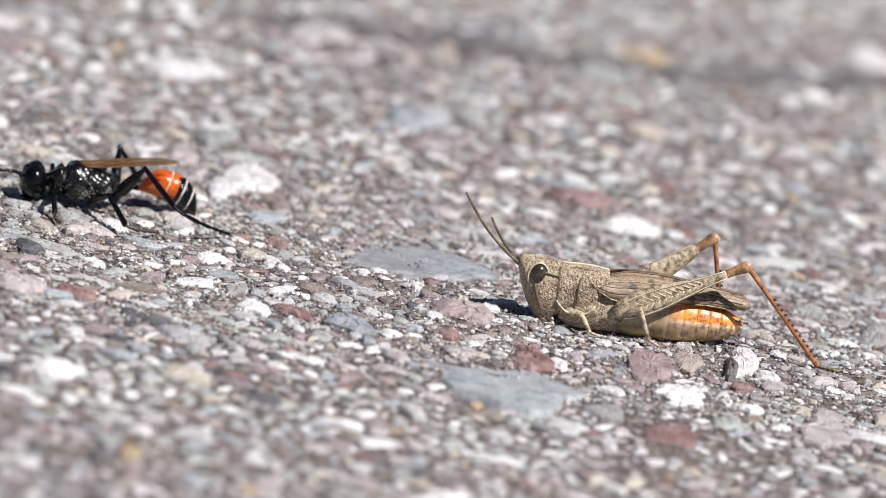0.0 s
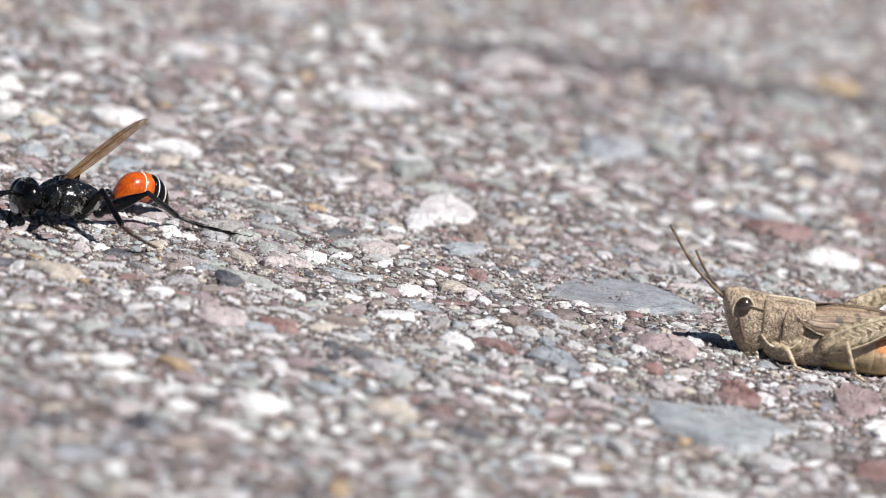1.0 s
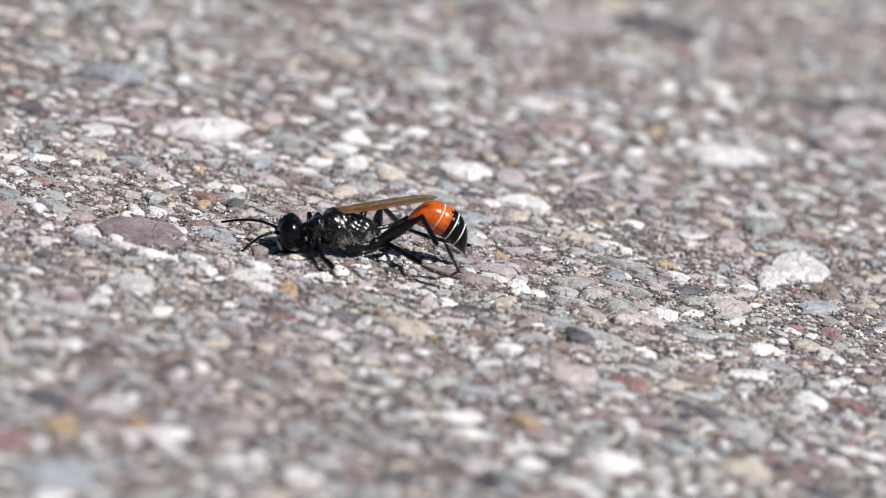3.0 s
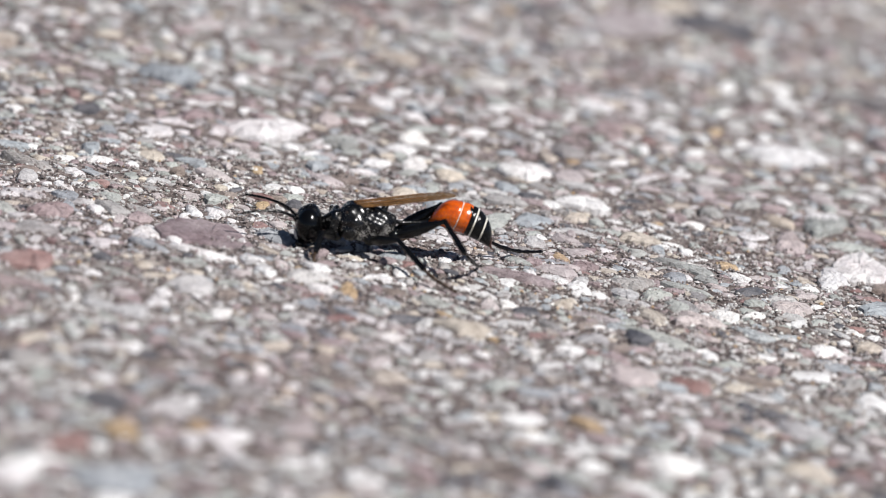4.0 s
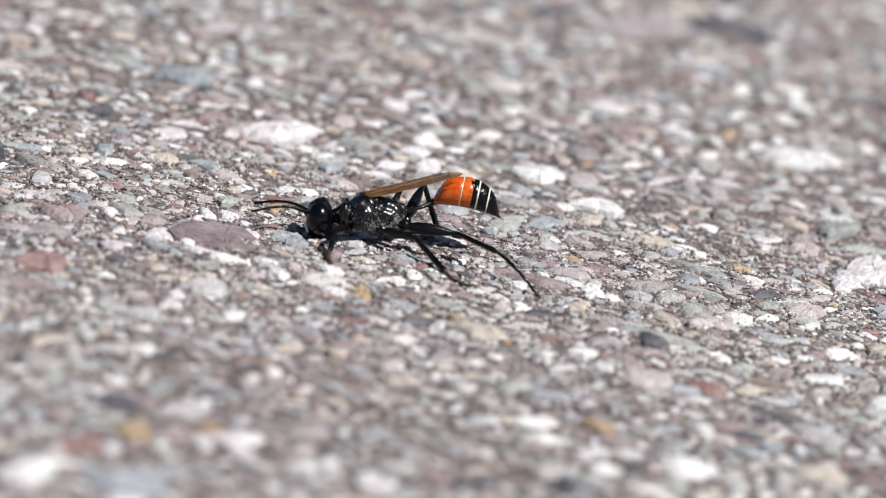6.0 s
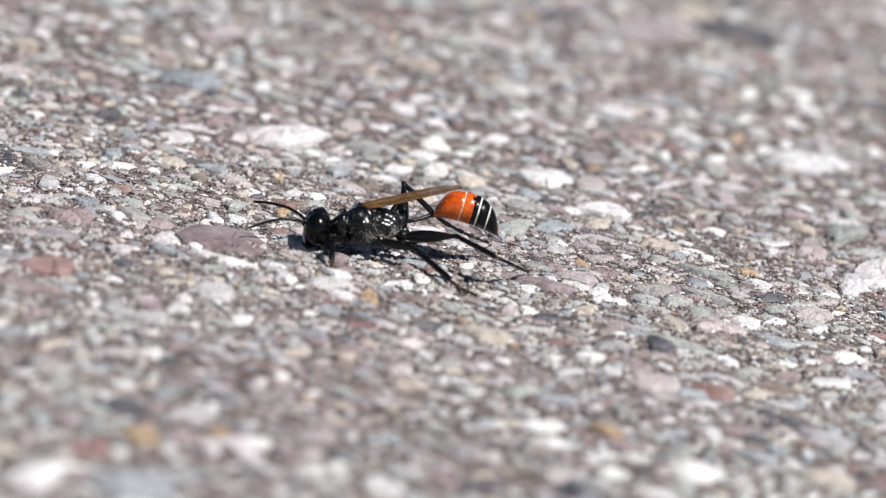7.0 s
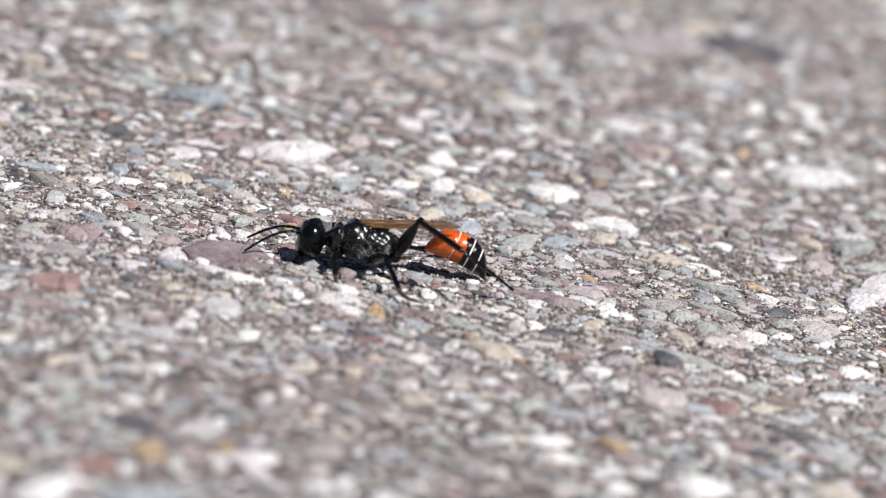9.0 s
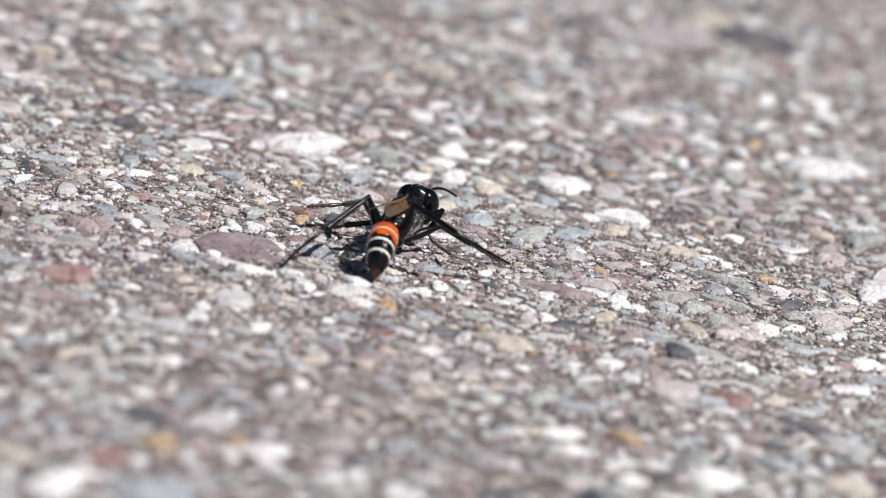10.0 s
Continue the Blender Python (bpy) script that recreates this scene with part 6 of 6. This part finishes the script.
    front_right = [
        (0, 2.58, -2.61, 0.41, 2.34, -1.46, -1.57, 2.74, -3.99, -2.03), (0.5, 2.51, -2.6, 0.45, 2.32, -1.47, -1.54, 2.92, -3.97, -1.87), (0.7, 2.53, -2.6, 0.44, 2.33, -1.46, -1.54, 2.88, -3.98, -1.92),
        (1, 2.72, -2.62, 0.33, 2.37, -1.47, -1.64, 2.39, -3.99, -2.31), (1.2, 2.8, -2.62, 0.28, 2.37, -1.5, -1.69, 2.18, -3.97, -2.45), (1.5, 2.64, -2.61, 0.38, 2.36, -1.46, -1.59, 2.59, -3.99, -2.16),
        (2, 2.59, -2.61, 0.41, 2.35, -1.46, -1.57, 2.73, -3.99, -2.05), (2.5, 2.45, -2.59, 0.49, 2.29, -1.5, -1.53, 3.09, -3.95, -1.81), (2.7, 2.5, -2.6, 0.46, 2.31, -1.48, -1.54, 2.97, -3.97, -1.93),
        (3.8, 2.47, -2.6, 0.48, 2.3, -1.49, -1.53, 3.04, -3.96, -1.86), (4, 2.45, -2.6, 0.48, 2.3, -1.51, -1.54, 3.09, -3.95, -1.93), (4.5, 2.36, -2.59, 0.52, 2.28, -1.56, -1.53, 3.34, -3.91, -1.89),
        (5, 2.4, -2.59, 0.51, 2.29, -1.55, -1.54, 3.26, -3.92, -1.98), (5.5, 2.41, -2.59, 0.5, 2.29, -1.55, -1.54, 3.22, -3.93, -2.02), (5.7, 2.39, -2.59, 0.51, 2.29, -1.55, -1.54, 3.28, -3.92, -1.96),
        (6.8, 2.35, -2.58, 0.53, 2.27, -1.56, -1.53, 3.34, -3.91, -1.77), (7, 2.37, -2.59, 0.52, 2.27, -1.55, -1.53, 3.31, -3.92, -1.81), (7.5, 2.11, -2.57, 0.6, 2.35, -1.78, -1.55, 4, -3.76, -1.92),
        (7.7, 1.89, -2.57, 0.61, 2.58, -2.03, -1.52, 4.57, -3.58, -2.16), (8, 2.06, -2.58, 0.59, 2.48, -1.92, -1.57, 4.22, -3.66, -2.42), (8.2, 2.47, -2.6, 0.47, 2.31, -1.51, -1.55, 3.05, -3.95, -2.08),
        (8.5, 2.62, -2.61, 0.39, 2.35, -1.49, -1.6, 2.66, -3.97, -2.3), (9, 2.54, -2.61, 0.43, 2.33, -1.48, -1.56, 2.85, -3.98, -2.05), (9.5, 2.53, -2.61, 0.44, 2.33, -1.48, -1.55, 2.88, -3.97, -2.02),
        (9.7, 2.54, -2.61, 0.43, 2.33, -1.49, -1.57, 2.86, -3.97, -2.15), (9.8, 2.78, -2.62, 0.29, 2.37, -1.53, -1.69, 2.22, -3.96, -2.61), (9.9, 2.82, -2.62, 0.26, 2.36, -1.57, -1.73, 2.09, -3.93, -2.78),
        (10, 2.8, -2.61, 0.28, 2.35, -1.67, -1.76, 2.12, -3.87, -3.13),
    ]
    middle_right = [
        (0, -1.99, -2.09, 1.58, -0.91, -4.79, -1.85, -4.19, -5.12, -1.98), (0.5, -2.15, -2.11, 1.51, -0.82, -4.73, -1.9, -4.08, -5.15, -2.2), (0.7, -2.11, -2.1, 1.53, -0.84, -4.75, -1.88, -4.11, -5.14, -2.15),
        (1, -1.65, -2.06, 1.71, -1.09, -4.9, -1.74, -4.38, -5.06, -1.51), (1.2, -1.44, -2.04, 1.76, -1.19, -4.95, -1.67, -4.46, -5.03, -1.23), (1.5, -1.85, -2.08, 1.64, -0.99, -4.84, -1.8, -4.28, -5.09, -1.78),
        (2, -1.98, -2.09, 1.59, -0.92, -4.8, -1.84, -4.2, -5.12, -1.96), (2.5, -2.27, -2.15, 1.43, -0.74, -4.58, -2.04, -3.94, -5.24, -2.51), (2.7, -2.17, -2.14, 1.49, -0.8, -4.62, -2.01, -4.03, -5.21, -2.36),
        (3.8, -2.23, -2.14, 1.46, -0.77, -4.6, -2.03, -3.98, -5.23, -2.45), (4, -2.23, -2.18, 1.44, -0.77, -4.48, -2.14, -3.93, -5.3, -2.59), (4.5, -2.35, -2.26, 1.33, -0.7, -4.16, -2.4, -3.65, -5.49, -3.05),
        (5, -2.29, -2.25, 1.37, -0.75, -4.2, -2.38, -3.74, -5.46, -2.96), (5.5, -2.26, -2.25, 1.39, -0.77, -4.22, -2.37, -3.78, -5.45, -2.91), (5.7, -2.3, -2.25, 1.37, -0.74, -4.19, -2.39, -3.72, -5.47, -2.98),
        (6.8, -2.4, -2.23, 1.32, -0.66, -4.27, -2.3, -3.68, -5.42, -2.98), (7, -2.37, -2.23, 1.34, -0.68, -4.28, -2.29, -3.71, -5.41, -2.93), (7.5, -2.44, -2.51, 1.13, -1.01, -3.25, -3.07, -2.4, -6.05, -4.13),
        (7.7, -2.66, -2.59, 0.9, -0.95, -3.28, -3.2, -1.34, -5.98, -5.05), (8, -2.46, -2.57, 1.08, -1.1, -3.25, -3.16, -1.97, -6.02, -4.73), (8.2, -2.16, -2.2, 1.46, -0.82, -4.4, -2.23, -3.95, -5.35, -2.63),
        (8.5, -1.87, -2.13, 1.61, -0.99, -4.64, -2.03, -4.24, -5.21, -2.08), (9, -2.06, -2.12, 1.54, -0.87, -4.67, -1.98, -4.12, -5.19, -2.21), (9.5, -2.09, -2.13, 1.53, -0.85, -4.66, -1.98, -4.1, -5.19, -2.24),
        (9.7, -2.04, -2.15, 1.54, -0.89, -4.57, -2.08, -4.11, -5.24, -2.31), (9.8, -1.48, -2.1, 1.73, -1.21, -4.76, -1.89, -4.47, -5.13, -1.53), (9.9, -1.35, -2.12, 1.74, -1.3, -4.7, -1.94, -4.53, -5.17, -1.48),
        (10, 1.55, -2.92, -0.59, -1.27, -6.42, -0.29, 0.61, -8.45, -2.09),
    ]
    hind_right = [
        (0, -2.92, -3.65, 2.55, -5.44, -6.15, -0.97, -10.03, -2.14, -2.12), (0.5, -2.72, -3.36, 2.78, -4.53, -6.8, -0.37, -9.45, -3.71, -2.55), (0.7, -5.37, -2.6, 2.32, -7.01, -0.24, -1.78, -8.48, -6.23, -2.31),
        (1, -6.02, -3.72, 0.03, -10.06, -6.38, -1.23, -10.44, -0.2, -1.01), (1.2, -1.78, -0.84, 3.53, -5.19, -2.81, 0.45, -11.09, -4.63, -0.14), (1.5, -2.93, -3.59, 2.6, -5.79, -5.72, -0.91, -11.31, -8.45, -1.65),
        (2, -2.88, -3.9, 2.32, -5.63, -6.37, -1.04, -11.24, -8.81, -2.07), (2.5, -4.25, -4.71, 0.6, -6.75, -7.97, -2.25, -9.76, -2.64, -3.19), (2.7, -3.66, -4.84, 0.7, -5.88, -8.45, -1.94, -10.06, -3.95, -2.77),
        (3.8, -4.63, -3.22, 2.4, -7.96, -5.02, -0.86, -13.58, -7.6, -1.32), (4, -6.53, -1.5, 1.54, -10.39, -2.64, -1.42, -15.05, -6.32, -3.19), (4.5, -7.07, -2.08, -0.53, -10.03, -3.96, -4.09, -14.64, 0.09, -5.03),
        (5, -3.38, -2.85, 3.06, -5.15, -5.42, -0.85, -9.3, -8.84, -3.92), (5.5, -4.44, -3.76, 2.01, -6.39, -5.47, -2.27, -10.91, -1.6, -4.02), (5.7, -3.3, -4.06, 2.1, -5.05, -6.15, -2.09, -9.18, -10.35, -4.03),
        (6.8, -7.05, -2.02, -0.18, -9.11, -4.77, -3.82, -12.54, 0.36, -4.46), (7, -2.76, -3.68, 2.52, -4.97, -6.8, -0.71, -9.45, -9.54, -4), (7.5, -6.8, -0.89, -2.9, -7.49, -4.85, -5.88, -9.89, 0.78, -6.91),
        (7.7, -6.92, -0.9, -2.65, -7.36, -4.83, -5.71, -8.22, 0.59, -8.6), (8, -4.81, -4.42, 0.69, -5.12, -7.76, -3.02, -8.7, -11.23, -6.71), (8.2, -5.61, -3.92, 0.57, -8.16, -6.66, -2.74, -13.26, -3.18, -3.35),
        (8.5, -4.76, -4.42, 0.75, -7.33, -7.84, -1.84, -12.11, -3.89, -1.98), (9, -4.48, -4.25, 1.35, -7.36, -7.15, -1.53, -11.37, -2.52, -2.49), (9.5, -4.86, -4.28, 0.94, -6.65, -8.4, -1.25, -11.34, -4.55, -2.52),
        (9.7, -5.28, -4.26, 0.34, -8.06, -7.4, -2.39, -11.75, -2.43, -2.63), (9.8, -1.79, -0.26, 3.51, -4.83, -2.87, 0.52, -10.91, -3.72, -0.38), (9.9, -3.83, -0.6, 3.53, -6.13, -4.36, 1.18, -8.55, -9.65, -0.97),
        (10, -4.01, -2.02, 3.28, -6.14, -6.48, 2.55, -2.41, -10.16, -0.76),
    ]
    for k, s, rows in (("f", 1, front_left), ("m", 1, middle_left), ("h", 1, hind_left), ("f", -1, front_right), ("m", -1, middle_right), ("h", -1, hind_right)):
        hip = Vector((HIPS[k][0], s * HIPS[k][1], HIPS[k][2]))
        thigh, shin, foot = leg_parts[k, s]
        thighs, shins, feet = [], [], []
        for t, *c in rows:
            knee, ankle, toe = Vector(c[0:3]), Vector(c[3:6]), Vector(c[6:9])
            out = Vector((0, s * 0.3, 1.0))
            m = along(hip, knee, out)
            thighs.append((t, m))
            shins.append((t, m.inverted() @ along(knee, ankle, (knee - hip).cross(ankle - knee).cross(ankle - knee) * -1)))
            feet.append((t, m.inverted() @ along(ankle, toe, (ankle - knee) * -1)))
        walk(thigh, thighs)
        walk(shin, shins)
        walk(foot, feet)


lay_pieces()
motions()
